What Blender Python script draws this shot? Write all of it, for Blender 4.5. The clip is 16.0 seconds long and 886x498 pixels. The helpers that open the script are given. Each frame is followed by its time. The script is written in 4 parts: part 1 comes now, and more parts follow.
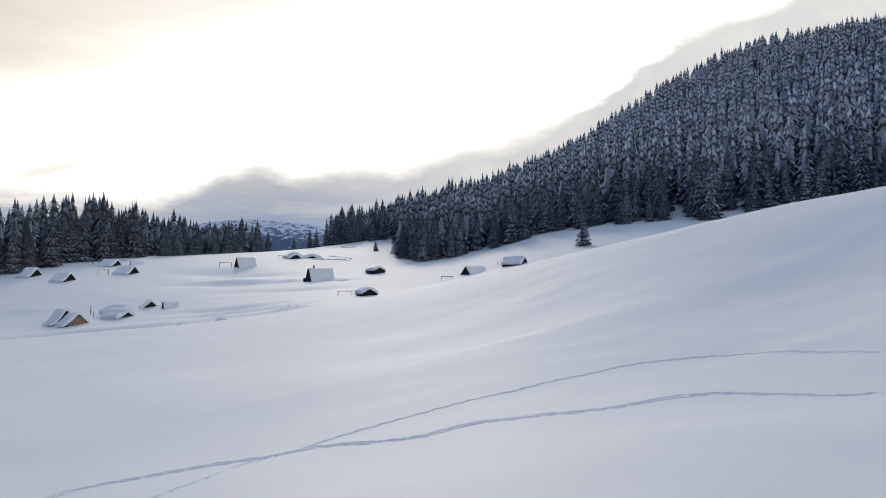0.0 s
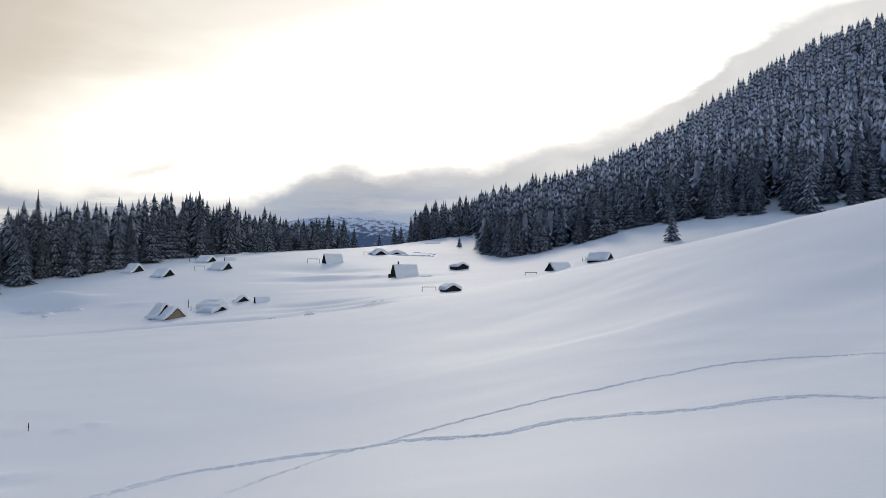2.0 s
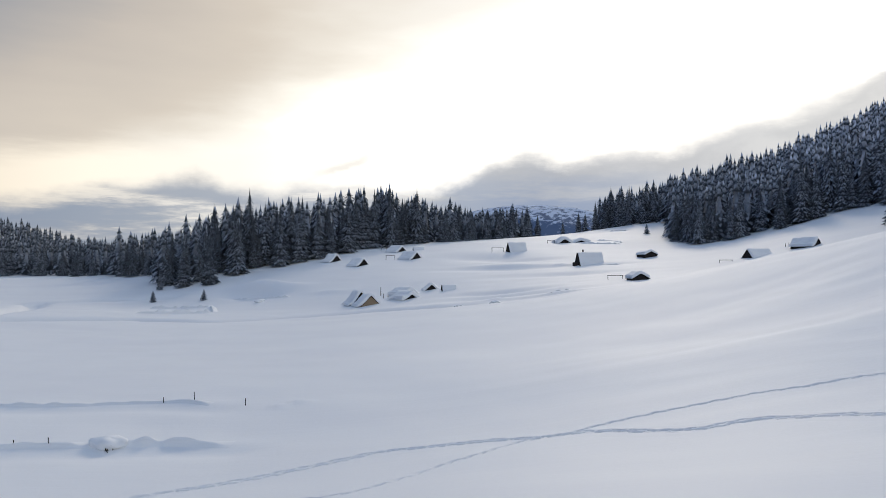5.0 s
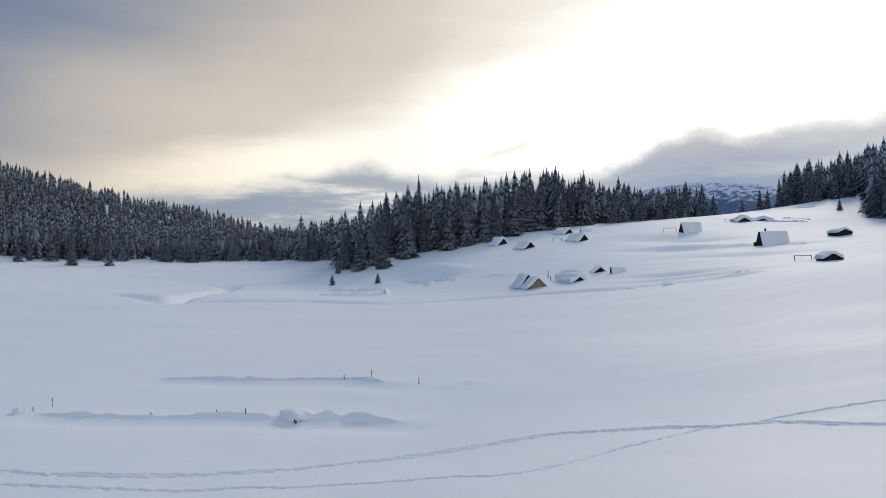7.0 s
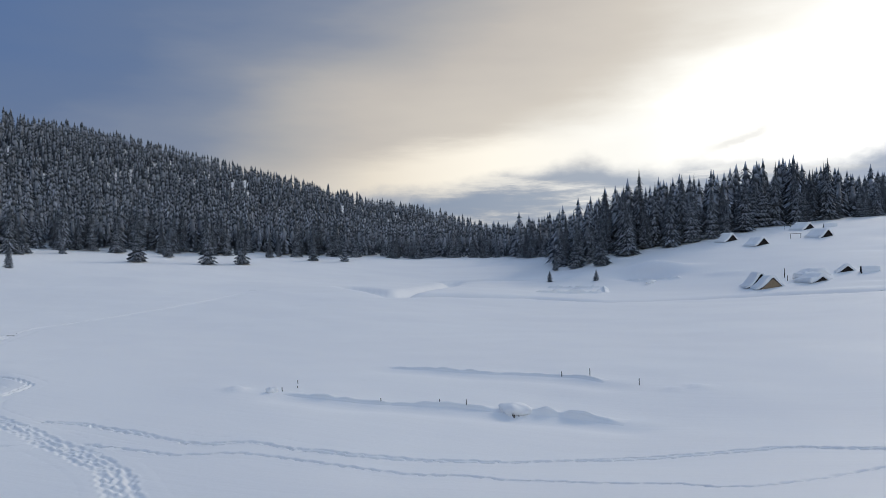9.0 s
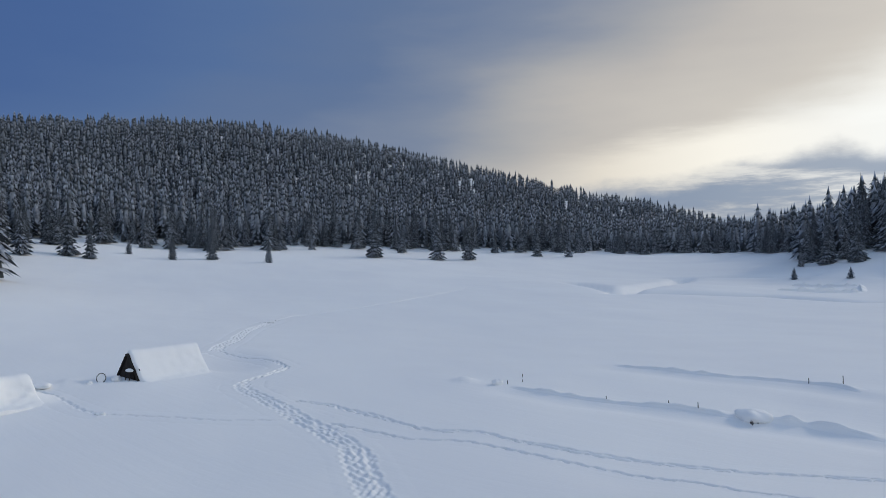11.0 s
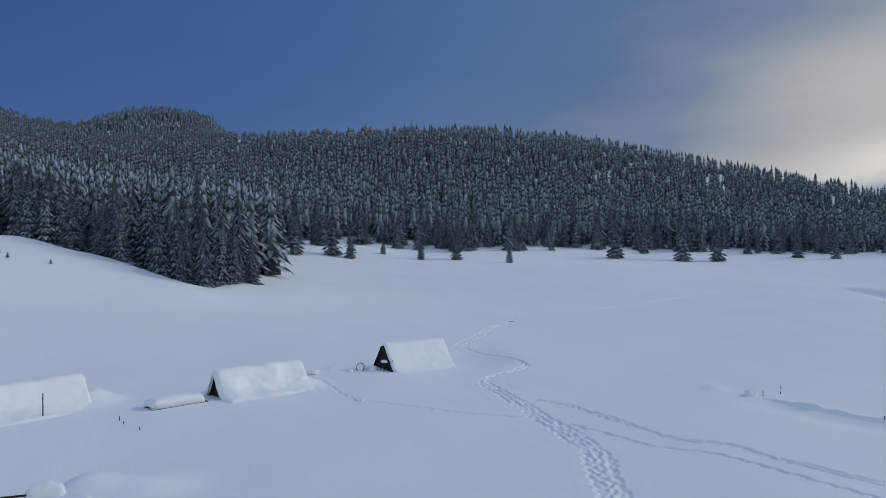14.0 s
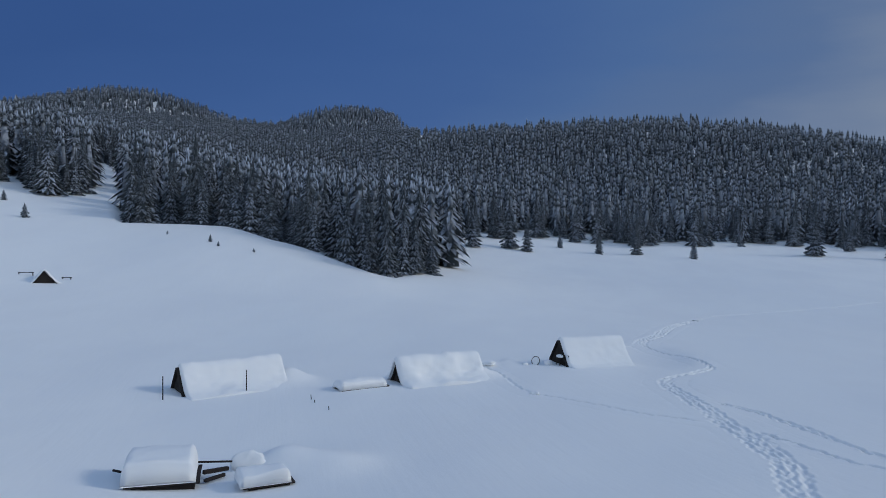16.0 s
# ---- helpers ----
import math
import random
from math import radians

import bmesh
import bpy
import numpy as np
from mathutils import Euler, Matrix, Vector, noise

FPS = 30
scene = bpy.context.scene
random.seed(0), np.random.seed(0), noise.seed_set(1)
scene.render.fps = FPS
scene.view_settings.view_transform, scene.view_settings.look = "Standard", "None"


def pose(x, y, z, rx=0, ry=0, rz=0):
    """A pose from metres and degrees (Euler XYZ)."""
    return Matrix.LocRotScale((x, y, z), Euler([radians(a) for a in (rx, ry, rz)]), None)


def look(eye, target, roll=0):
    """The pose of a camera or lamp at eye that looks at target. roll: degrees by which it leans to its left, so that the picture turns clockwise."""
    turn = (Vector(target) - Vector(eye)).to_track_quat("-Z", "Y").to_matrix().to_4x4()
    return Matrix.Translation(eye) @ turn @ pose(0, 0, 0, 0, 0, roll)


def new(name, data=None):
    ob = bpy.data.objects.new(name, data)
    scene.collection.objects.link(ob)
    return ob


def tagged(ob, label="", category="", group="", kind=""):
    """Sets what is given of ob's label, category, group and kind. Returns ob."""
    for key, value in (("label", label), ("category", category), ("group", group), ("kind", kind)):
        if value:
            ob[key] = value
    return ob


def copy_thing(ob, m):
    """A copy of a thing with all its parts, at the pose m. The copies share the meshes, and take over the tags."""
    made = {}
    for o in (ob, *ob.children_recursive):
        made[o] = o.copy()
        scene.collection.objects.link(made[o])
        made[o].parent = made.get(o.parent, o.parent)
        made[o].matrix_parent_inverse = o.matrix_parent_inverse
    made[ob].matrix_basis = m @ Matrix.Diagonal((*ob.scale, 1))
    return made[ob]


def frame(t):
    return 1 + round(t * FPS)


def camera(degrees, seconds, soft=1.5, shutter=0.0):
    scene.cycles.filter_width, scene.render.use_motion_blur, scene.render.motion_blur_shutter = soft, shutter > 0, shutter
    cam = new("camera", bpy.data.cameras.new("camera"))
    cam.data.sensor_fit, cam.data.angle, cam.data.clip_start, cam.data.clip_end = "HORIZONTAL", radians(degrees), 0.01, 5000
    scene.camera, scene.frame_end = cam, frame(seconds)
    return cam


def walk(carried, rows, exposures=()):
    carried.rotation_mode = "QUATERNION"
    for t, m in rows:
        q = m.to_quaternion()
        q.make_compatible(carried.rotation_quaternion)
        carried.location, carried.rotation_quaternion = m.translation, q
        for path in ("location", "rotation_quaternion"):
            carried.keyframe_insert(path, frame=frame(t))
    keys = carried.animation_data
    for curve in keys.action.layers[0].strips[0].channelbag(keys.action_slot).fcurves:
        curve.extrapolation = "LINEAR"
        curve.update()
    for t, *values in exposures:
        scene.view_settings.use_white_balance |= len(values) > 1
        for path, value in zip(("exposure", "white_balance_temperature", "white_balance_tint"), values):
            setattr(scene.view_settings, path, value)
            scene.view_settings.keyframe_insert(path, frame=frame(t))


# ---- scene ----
cam = camera(61.4, 16.0, soft=0.8)
ROWS = [  # seconds, x, y, z, yaw, pitch, roll
    (0.0, 0.00, 0.00, 11.50, 0.00, 2.57, 0.01), (0.5, 0.01, 0.02, 11.51, 1.75, 2.14, -0.08), (1.0, 0.01, 0.02, 11.51, 3.36, 2.08, -0.12),
    (1.5, 0.02, 0.02, 11.51, 4.84, 2.17, -0.13), (2.0, 0.02, 0.03, 11.51, 6.41, 2.26, -0.12), (2.5, 0.02, 0.04, 11.50, 7.95, 2.33, -0.06),
    (3.0, 0.03, 0.04, 11.50, 9.64, 2.32, -0.11), (5.5, -0.06, 0.06, 11.49, 23.77, 0.95, 0.29), (6.0, -0.09, 0.05, 11.49, 27.13, 0.53, 0.52),
    (6.5, -0.11, 0.05, 11.48, 30.31, 0.34, 0.65), (7.0, -0.12, 0.04, 11.47, 33.17, 0.15, 0.73), (7.5, -0.13, 0.02, 11.47, 35.74, 0.04, 0.71),
    (8.0, -0.14, 0.01, 11.47, 39.14, 0.04, 0.66), (8.5, -0.12, 0.00, 11.46, 43.89, 0.03, 0.63), (9.0, -0.11, 0.00, 11.46, 49.75, 0.12, 0.68),
    (9.5, -0.11, 0.00, 11.45, 54.29, 0.09, 0.75), (12.0, -0.10, 0.00, 11.46, 73.32, 0.14, 0.98), (12.5, -0.10, -0.01, 11.45, 75.77, 0.27, 1.04),
    (13.0, -0.09, -0.04, 11.45, 78.75, 0.37, 1.03), (13.5, -0.08, -0.07, 11.44, 81.39, 0.39, 0.93), (14.0, -0.06, -0.09, 11.43, 85.04, 0.33, 0.81),
    (14.5, -0.04, -0.10, 11.44, 89.29, 0.36, 0.65), (15.0, -0.03, -0.11, 11.44, 91.27, 0.30, 0.23), (15.5, -0.03, -0.12, 11.44, 95.02, -0.03, 0.01),
    (16.0, -0.02, -0.13, 11.44, 98.53, -0.09, -0.03),
]
EXPOSURES = [(0.0, -0.22, 6400, 9), (5.5, -0.22, 6330, 9), (9.5, -0.29, 6060, 8), (12.5, -0.41, 5780, 7), (16.0, -0.54, 5430, 6)]
walk(cam, [(t, pose(x, y, z, 90 + pitch, roll, yaw)) for t, x, y, z, yaw, pitch, roll in ROWS], EXPOSURES)

# ---- sky and sun ----
SUN_AZ, SUN_EL = 8.0, 27.0  # degrees to the left of the first view, and above the horizon
GLOW_AZ, GLOW_EL = 8.0, 9.0  # the middle of the glow in the clouds


def heading(az, el=0.0):
    a, e = radians(az), radians(el)
    return Vector((-math.sin(a) * math.cos(e), math.cos(a) * math.cos(e), math.sin(e)))


class Nodes:
    """A small writer for node trees."""

    def __init__(self, tree):
        self.tree = tree
        tree.nodes.clear()

    def add(self, kind, **kw):
        n = self.tree.nodes.new(kind)
        for k, v in kw.items():
            if k == "operation":
                n.operation = v
            elif k == "blend":
                n.blend_type = v
            elif k == "data_type":
                n.data_type = v
            elif k == "clamp":
                n.use_clamp = v
        return n

    def link(self, a, b):
        self.tree.links.new(a, b)

    def put(self, socket, v):
        if isinstance(v, bpy.types.NodeSocket):
            self.link(v, socket)
        elif v is not None:
            socket.default_value = v

    def math(self, op, a, b=None, c=None, clamp=False):
        n = self.add("ShaderNodeMath", operation=op, clamp=clamp)
        for s, v in zip(n.inputs, (a, b, c)):
            self.put(s, v)
        return n.outputs[0]

    def vmath(self, op, a, b=None, out=0):
        n = self.add("ShaderNodeVectorMath", operation=op)
        self.put(n.inputs[0], a)
        self.put(n.inputs[1], b)
        return n.outputs[out]

    def mix(self, f, a, b, blend="MIX"):
        n = self.add("ShaderNodeMix", data_type="RGBA", blend=blend)
        self.put(n.inputs[0], f)
        self.put(n.inputs[6], a)
        self.put(n.inputs[7], b)
        return n.outputs[2]

    def noise(self, vec, scale, detail=4.0, rough=0.55, out=0):
        n = self.add("ShaderNodeTexNoise")
        if vec is not None:
            self.link(vec, n.inputs["Vector"])
        n.inputs["Scale"].default_value, n.inputs["Detail"].default_value, n.inputs["Roughness"].default_value = scale, detail, rough
        return n.outputs[out]

    def ramp(self, f, stops, ease=False):
        n = self.add("ShaderNodeValToRGB")
        r = n.color_ramp
        if ease:
            r.interpolation = "EASE"
        while len(r.elements) < len(stops):
            r.elements.new(0.5)
        for e, (p, c) in zip(r.elements, stops):
            e.position, e.color = p, (*c, 1) if len(c) == 3 else c
        self.put(n.inputs[0], f)
        return n.outputs[0]

    def step(self, v, lo, hi):
        n = self.add("ShaderNodeMapRange")
        n.interpolation_type = "SMOOTHSTEP"
        for s, x in zip(n.inputs, (v, lo, hi, 0.0, 1.0)):
            self.put(s, x)
        return n.outputs[0]


world = bpy.data.worlds.new("winter_sky")
scene.world = world
world.use_nodes = True
nw = Nodes(world.node_tree)
sky = nw.add("ShaderNodeTexSky")
sky.sky_type, sky.sun_disc = "NISHITA", False
sky.sun_elevation, sky.sun_rotation = radians(SUN_EL), radians(-SUN_AZ)
way = nw.add("ShaderNodeTexCoord").outputs["Generated"]
sx = nw.add("ShaderNodeSeparateXYZ")
nw.link(way, sx.inputs[0])
streaks = nw.noise(nw.vmath("MULTIPLY", way, (1.0, 1.0, 4.5)), 2.2, 5.0, 0.5)
puffs = nw.noise(nw.vmath("MULTIPLY", way, (1.0, 1.0, 1.7)), 9.0, 6.0, 0.6)
wisps = nw.noise(nw.vmath("MULTIPLY", way, (1.0, 1.0, 7.0)), 4.2, 6.0, 0.6)
east, height = sx.outputs[0], sx.outputs[2]
az = nw.math("MULTIPLY", nw.math("ARCTAN2", nw.math("MULTIPLY", east, -1.0), sx.outputs[1]), 57.29578)  # degrees to the left of the first view
el = nw.math("MULTIPLY", nw.math("ARCSINE", height), 57.29578)


def by_heading(f, stops, lo=-40.0, hi=140.0):
    """A colour, or a height over the horizon in degrees, looked up by heading."""
    f = nw.math("DIVIDE", nw.math("SUBTRACT", f, lo), hi - lo, clamp=True)
    return nw.ramp(f, [((a - lo) / (hi - lo), c if isinstance(c, tuple) else (c, c, c)) for a, c in stops])


def off(v, amount):
    return nw.math("MULTIPLY", nw.math("SUBTRACT", v, 0.5), amount)


# glare of the hidden sun
away = nw.vmath("LENGTH", nw.vmath("MULTIPLY", nw.vmath("SUBTRACT", way, tuple(heading(GLOW_AZ, GLOW_EL))), (0.67, 0.67, 2.4)), out=1)
away = nw.math("SUBTRACT", away, nw.math("MULTIPLY", nw.math("MAXIMUM", nw.math("ADD", east, 0.35), 0.0), 0.4))
away = nw.math("DIVIDE", nw.math("ADD", away, off(streaks, 0.22)), 1.5)
glare = nw.ramp(away, [(0.0, (5.0, 4.8, 4.5)), (0.13, (2.9, 2.77, 2.5)), (0.20, (1.5, 1.42, 1.28)), (0.27, (1.12, 1.05, 0.95)), (0.36, (0.98, 0.93, 0.87)), (0.6, (0.85, 0.86, 0.88))])
# high grey veil, bluer away from the sun and higher up; its lower edge lifts towards the sun
slant = nw.math("ADD", nw.math("ADD", az, nw.math("MULTIPLY", nw.math("SUBTRACT", el, 9.0), 1.25)), off(streaks, 24.0))
veil = by_heading(slant, [(28, (1.15, 1.06, 0.94)), (36, (0.97, 0.87, 0.73)), (45, (0.80, 0.70, 0.585)), (54, (0.67, 0.59, 0.51)), (62, (0.49, 0.462, 0.445)), (70, (0.275, 0.305, 0.385)), (79, (0.155, 0.212, 0.347)),
                          (90, (0.115, 0.186, 0.36)), (102, (0.088, 0.155, 0.342)), (116, (0.074, 0.138, 0.325)), (135, (0.057, 0.112, 0.285))])
clouds = nw.mix(nw.step(nw.math("ADD", slant, off(puffs, 6.0)), 27.0, 46.0), glare, veil)
edge = nw.math("ADD", by_heading(az, [(20, 13.5), (28, 12.2), (33, 10.4), (38, 9.4), (45, 9.0), (55, 7.6), (66, 5.5)]), nw.math("ADD", off(wisps, 3.0), off(streaks, 2.5)))
gap_col = by_heading(az, [(24, (1.6, 1.5, 1.36)), (36, (1.22, 1.14, 1.02)), (46, (1.25, 1.12, 0.93)), (55, (1.04, 0.90, 0.72)), (64, (0.62, 0.57, 0.53))])
clouds = nw.mix(nw.math("MULTIPLY", nw.step(nw.math("SUBTRACT", edge, el), -0.8, 1.5), nw.step(az, 68.0, 50.0)), clouds, gap_col)
# low bank of cloud along the horizon, climbing behind the mountain
top = by_heading(az, [(-26, 20.5), (-18, 18.5), (-13, 15.4), (-10, 13.2), (-7, 11.6), (-2, 10.4), (4, 9.0), (10.5, 8.4), (14, 9.1), (16.5, 8.8), (18.5, 7.4), (21, 6.4), (25, 6.2), (28, 6.5), (33, 6.0), (36.7, 6.6), (38.6, 7.6), (43, 6.4), (49, 5.5), (55, 4.8), (66, 3.0)])
top = nw.math("ADD", top, nw.math("ADD", off(puffs, 3.4), off(wisps, 1.6)))
under = nw.math("SUBTRACT", top, el)
bank_col = by_heading(az, [(-20, (0.86, 0.83, 0.80)), (-10, (0.74, 0.72, 0.70)), (-4, (0.70, 0.69, 0.685)), (4, (0.60, 0.60, 0.62)), (12, (0.50, 0.51, 0.545)), (20, (0.60, 0.60, 0.61)), (32, (0.74, 0.70, 0.66)), (42, (0.64, 0.60, 0.57)), (54, (0.44, 0.435, 0.45)), (66, (0.2, 0.25, 0.36))])
bank_col = nw.mix(nw.math("MULTIPLY", nw.step(wisps, 0.50, 0.62), nw.math("MULTIPLY", nw.step(az, 22.0, 34.0), 0.7)), bank_col, gap_col)
bank_col = nw.mix(nw.math("MULTIPLY", nw.step(puffs, 0.40, 0.66), 0.5), bank_col, nw.mix(1.0, bank_col, (1.3, 1.28, 1.25, 1), "MULTIPLY"))
low_col = by_heading(az, [(-5, (0.56, 0.58, 0.63)), (6, (0.30, 0.375, 0.53)), (13, (0.25, 0.335, 0.52)), (22, (0.42, 0.465, 0.56)), (40, (0.37, 0.42, 0.51)), (56, (0.25, 0.31, 0.43)), (70, (0.14, 0.2, 0.34))])
bank_col = nw.mix(nw.math("MULTIPLY", nw.step(nw.math("ADD", el, off(wisps, 2.4)), 8.2, 4.4), nw.math("SUBTRACT", 0.9, nw.math("MULTIPLY", nw.step(wisps, 0.46, 0.62), 0.55))), bank_col, low_col)
bank = nw.math("MULTIPLY", nw.step(under, -0.5, 1.5), nw.step(az, 74.0, 58.0))
clouds = nw.mix(bank, clouds, bank_col)
# a torn wisp or two before the glow
torn = nw.math("MULTIPLY", nw.step(nw.math("ABSOLUTE", nw.math("SUBTRACT", nw.math("ADD", el, off(puffs, 2.6)), nw.math("SUBTRACT", 14.6, nw.math("MULTIPLY", az, 0.245)))), 0.55, 0.05), nw.math("MULTIPLY", nw.step(az, 25.0, 27.0), nw.step(az, 31.5, 28.5)))
clouds = nw.mix(nw.math("MULTIPLY", torn, 0.5), clouds, (0.70, 0.66, 0.61, 1))
# brighter thin overcast overhead
clouds = nw.mix(nw.step(height, 0.36, 0.75), clouds, (0.29, 0.395, 0.58, 1))
blue = nw.mix(1.0, clouds, nw.mix(1.0, sky.outputs[0], (0.004, 0.004, 0.004, 1), "MULTIPLY"), "ADD")
bg = nw.add("ShaderNodeBackground")
nw.link(blue, bg.inputs[0])
bg.inputs[1].default_value = 1.0
nw.link(bg.outputs[0], nw.add("ShaderNodeOutputWorld").inputs[0])

sun_data = bpy.data.lights.new("sun", "SUN")
sun_data.energy, sun_data.angle, sun_data.color = 1.35, radians(12), (1.0, 0.85, 0.66)
sun = new("sun", sun_data)
sun.matrix_world = look(heading(SUN_AZ, SUN_EL) * 300, (0, 0, 0))

# ---- materials ----


def material(name, rough=0.8, spec=0.3):
    m = bpy.data.materials.new(name)
    m.use_nodes = True
    n = Nodes(m.node_tree)
    b = n.add("ShaderNodeBsdfPrincipled")
    b.inputs["Roughness"].default_value, b.inputs["Specular IOR Level"].default_value = rough, spec
    n.link(b.outputs[0], n.add("ShaderNodeOutputMaterial").inputs[0])
    return m, n, b


def bump(n, b, height, strength, distance):
    k = n.add("ShaderNodeBump")
    k.inputs["Strength"].default_value, k.inputs["Distance"].default_value = strength, distance
    n.link(height, k.inputs["Height"])
    n.link(k.outputs[0], b.inputs["Normal"])


def place_of(n):
    return n.add("ShaderNodeNewGeometry").outputs["Position"]


def snow_material(name, crust=1.0):
    m, n, b = material(name, 0.66, 0.16)
    pos = place_of(n)
    drift = n.noise(n.vmath("MULTIPLY", pos, (0.03, 0.09, 0.05)), 1.0, 4.0)
    grain = n.noise(pos, 3.0, 6.0, 0.6)
    n.link(n.mix(n.step(drift, 0.3, 0.7), (0.845, 0.85, 0.86, 1), (0.88, 0.885, 0.885, 1)), b.inputs["Base Color"])
    turned = n.add("ShaderNodeVectorRotate")
    turned.rotation_type = "Z_AXIS"
    turned.inputs["Angle"].default_value = radians(-22)
    n.link(pos, turned.inputs["Vector"])
    ripple = n.noise(n.vmath("MULTIPLY", turned.outputs[0], (0.10, 1.25, 0.8)), 1.0, 5.0, 0.6)  # combed by the wind
    bump(n, b, n.math("ADD", n.math("MULTIPLY", ripple, 0.55 * crust), n.math("MULTIPLY", grain, 0.25)), 0.35, 0.12)
    return m


SNOW = snow_material("snow")
ROOF_SNOW = snow_material("roof_snow", 0.4)


def wood_material(name, dark, light):
    m, n, b = material(name, 0.85, 0.2)
    pos = n.add("ShaderNodeTexCoord").outputs["Object"]
    boards = n.noise(n.vmath("MULTIPLY", pos, (5.0, 5.0, 0.35)), 1.0, 3.0)
    grain = n.noise(n.vmath("MULTIPLY", pos, (30.0, 30.0, 2.0)), 1.0, 4.0)
    n.link(n.mix(n.math("ADD", n.math("MULTIPLY", boards, 0.7), n.math("MULTIPLY", grain, 0.3)), (*dark, 1), (*light, 1)), b.inputs["Base Color"])
    bump(n, b, grain, 0.4, 0.01)
    return m


DARK_WOOD = wood_material("weathered_dark_wood", (0.012, 0.010, 0.010), (0.045, 0.038, 0.034))
TAN_WOOD = wood_material("pale_new_boards", (0.22, 0.16, 0.10), (0.40, 0.31, 0.21))
BARK = wood_material("bark", (0.02, 0.016, 0.013), (0.07, 0.055, 0.045))


def needle_material(name, frost, single, grain, lo, hi):
    m, n, b = material(name, 0.8, 0.2)
    pos = place_of(n)
    geo = n.add("ShaderNodeNewGeometry")
    up = n.add("ShaderNodeSeparateXYZ")
    n.link(geo.outputs["Normal"], up.inputs[0])
    clumps = n.noise(pos, grain, 4.0, 0.65)
    green = n.mix(n.noise(pos, 0.25, 3.0), (0.040, 0.048, 0.055, 1), (0.068, 0.081, 0.090, 1))
    lie = n.math("ADD", up.outputs[2], n.math("MULTIPLY", n.math("SUBTRACT", clumps, 0.5), 0.9 if single else 0.6))
    pick = n.math("ADD", 0.55, n.math("MULTIPLY", n.add("ShaderNodeObjectInfo").outputs["Random"] if single else geo.outputs["Random Per Island"], 0.7))
    high = n.add("ShaderNodeSeparateXYZ")
    n.link(pos, high.inputs[0])
    east_haze = n.math("MULTIPLY", n.step(high.outputs[0], -150.0, 150.0), n.step(high.outputs[2], 0.0, 90.0))  # heavier frost and distance haze of the eastern mountain, both put into the colour
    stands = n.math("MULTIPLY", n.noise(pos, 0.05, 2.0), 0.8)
    higher = n.math("ADD", n.math("ADD", 0.6, stands), n.math("MULTIPLY", east_haze, 1.0))
    rime_haze = n.math("MULTIPLY", n.step(n.math("ADD", lie, n.math("MULTIPLY", east_haze, 0.15)), lo, hi), n.math("MULTIPLY", n.math("MULTIPLY", pick, higher), frost), clamp=True)
    n.link(n.mix(rime_haze, green, (0.64, 0.70, 0.82, 1)), b.inputs["Base Color"])
    return m


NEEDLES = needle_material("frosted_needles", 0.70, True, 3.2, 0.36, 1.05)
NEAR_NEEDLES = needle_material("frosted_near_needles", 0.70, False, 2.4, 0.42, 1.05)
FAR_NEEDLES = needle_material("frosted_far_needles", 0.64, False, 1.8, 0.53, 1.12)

# the blue of distance haze is mixed into both base colours
m, n, b = material("hazed_far_snow_and_forest", 0.9, 0.1)
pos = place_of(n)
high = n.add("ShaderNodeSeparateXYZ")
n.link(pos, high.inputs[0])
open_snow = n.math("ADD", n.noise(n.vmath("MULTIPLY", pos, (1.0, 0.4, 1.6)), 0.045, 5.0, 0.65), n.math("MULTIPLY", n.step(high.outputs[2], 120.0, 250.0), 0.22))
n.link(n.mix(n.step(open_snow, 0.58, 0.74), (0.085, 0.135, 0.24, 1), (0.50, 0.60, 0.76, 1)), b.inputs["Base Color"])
FAR_HAZED = m

# ---- the lie of the land ----
BASE_LEVEL = -3.75
NEAR_SLOPE = [  # drifts and steps of the slope round the camera: x, y, half-length, half-width, turn, height
    (-4.6, 2.0, 7.0, 7.0, 140.9, 3.15),
    (7.1, 4.9, 7.0, 7.0, 180.0, -2.99),
    (11.7, 2.4, 7.0, 17.1, 38.9, 2.58),
    (-11.8, -6.5, 14.6, 46.3, 177.6, 2.43),
    (-11.9, -13.9, 17.0, 13.2, 7.6, -8.32),
    (1.8, -19.9, 24.8, 14.8, 155.2, 8.87),
    (10.8, 29.0, 8.5, 11.1, 3.3, 1.42),
    (-32.4, 5.3, 7.0, 14.3, 103.5, -0.84),
    (-20.6, 40.5, 19.6, 15.0, 77.0, -1.98),
    (54.8, 1.5, 10.6, 7.0, 0.3, -1.70),
]
VALLEY = [  # valley floor, knoll and the shoulder of the near hill: x, y, half-length, half-width, turn, height
    (33.2, 60.1, 7.0, 12.0, 116.2, -1.77),
    (-64.2, -42.6, 9.7, 25.0, 166.7, 0.84),
    (-71.6, 65.4, 117.5, 183.6, 106.6, -31.10),
    (60.0, 77.0, 63.9, 23.5, 149.6, 12.37),
    (86.2, 47.9, 33.2, 7.8, 123.0, -6.47),
    (-73.3, -77.1, 36.6, 101.6, 132.6, -14.02),
    (116.7, -107.1, 85.8, 38.2, 43.1, -11.17),
    (-170.4, -66.7, 30.8, 27.4, 3.7, 3.82),
    (-109.4, 158.2, 39.6, 18.0, 166.9, -2.65),
    (-179.2, 74.2, 85.9, 50.1, 178.6, 8.78),
    (130.4, 201.9, 63.3, 39.5, 154.2, -5.26),
    (-20.5, -241.4, 222.0, 29.7, 43.8, 8.62),
]
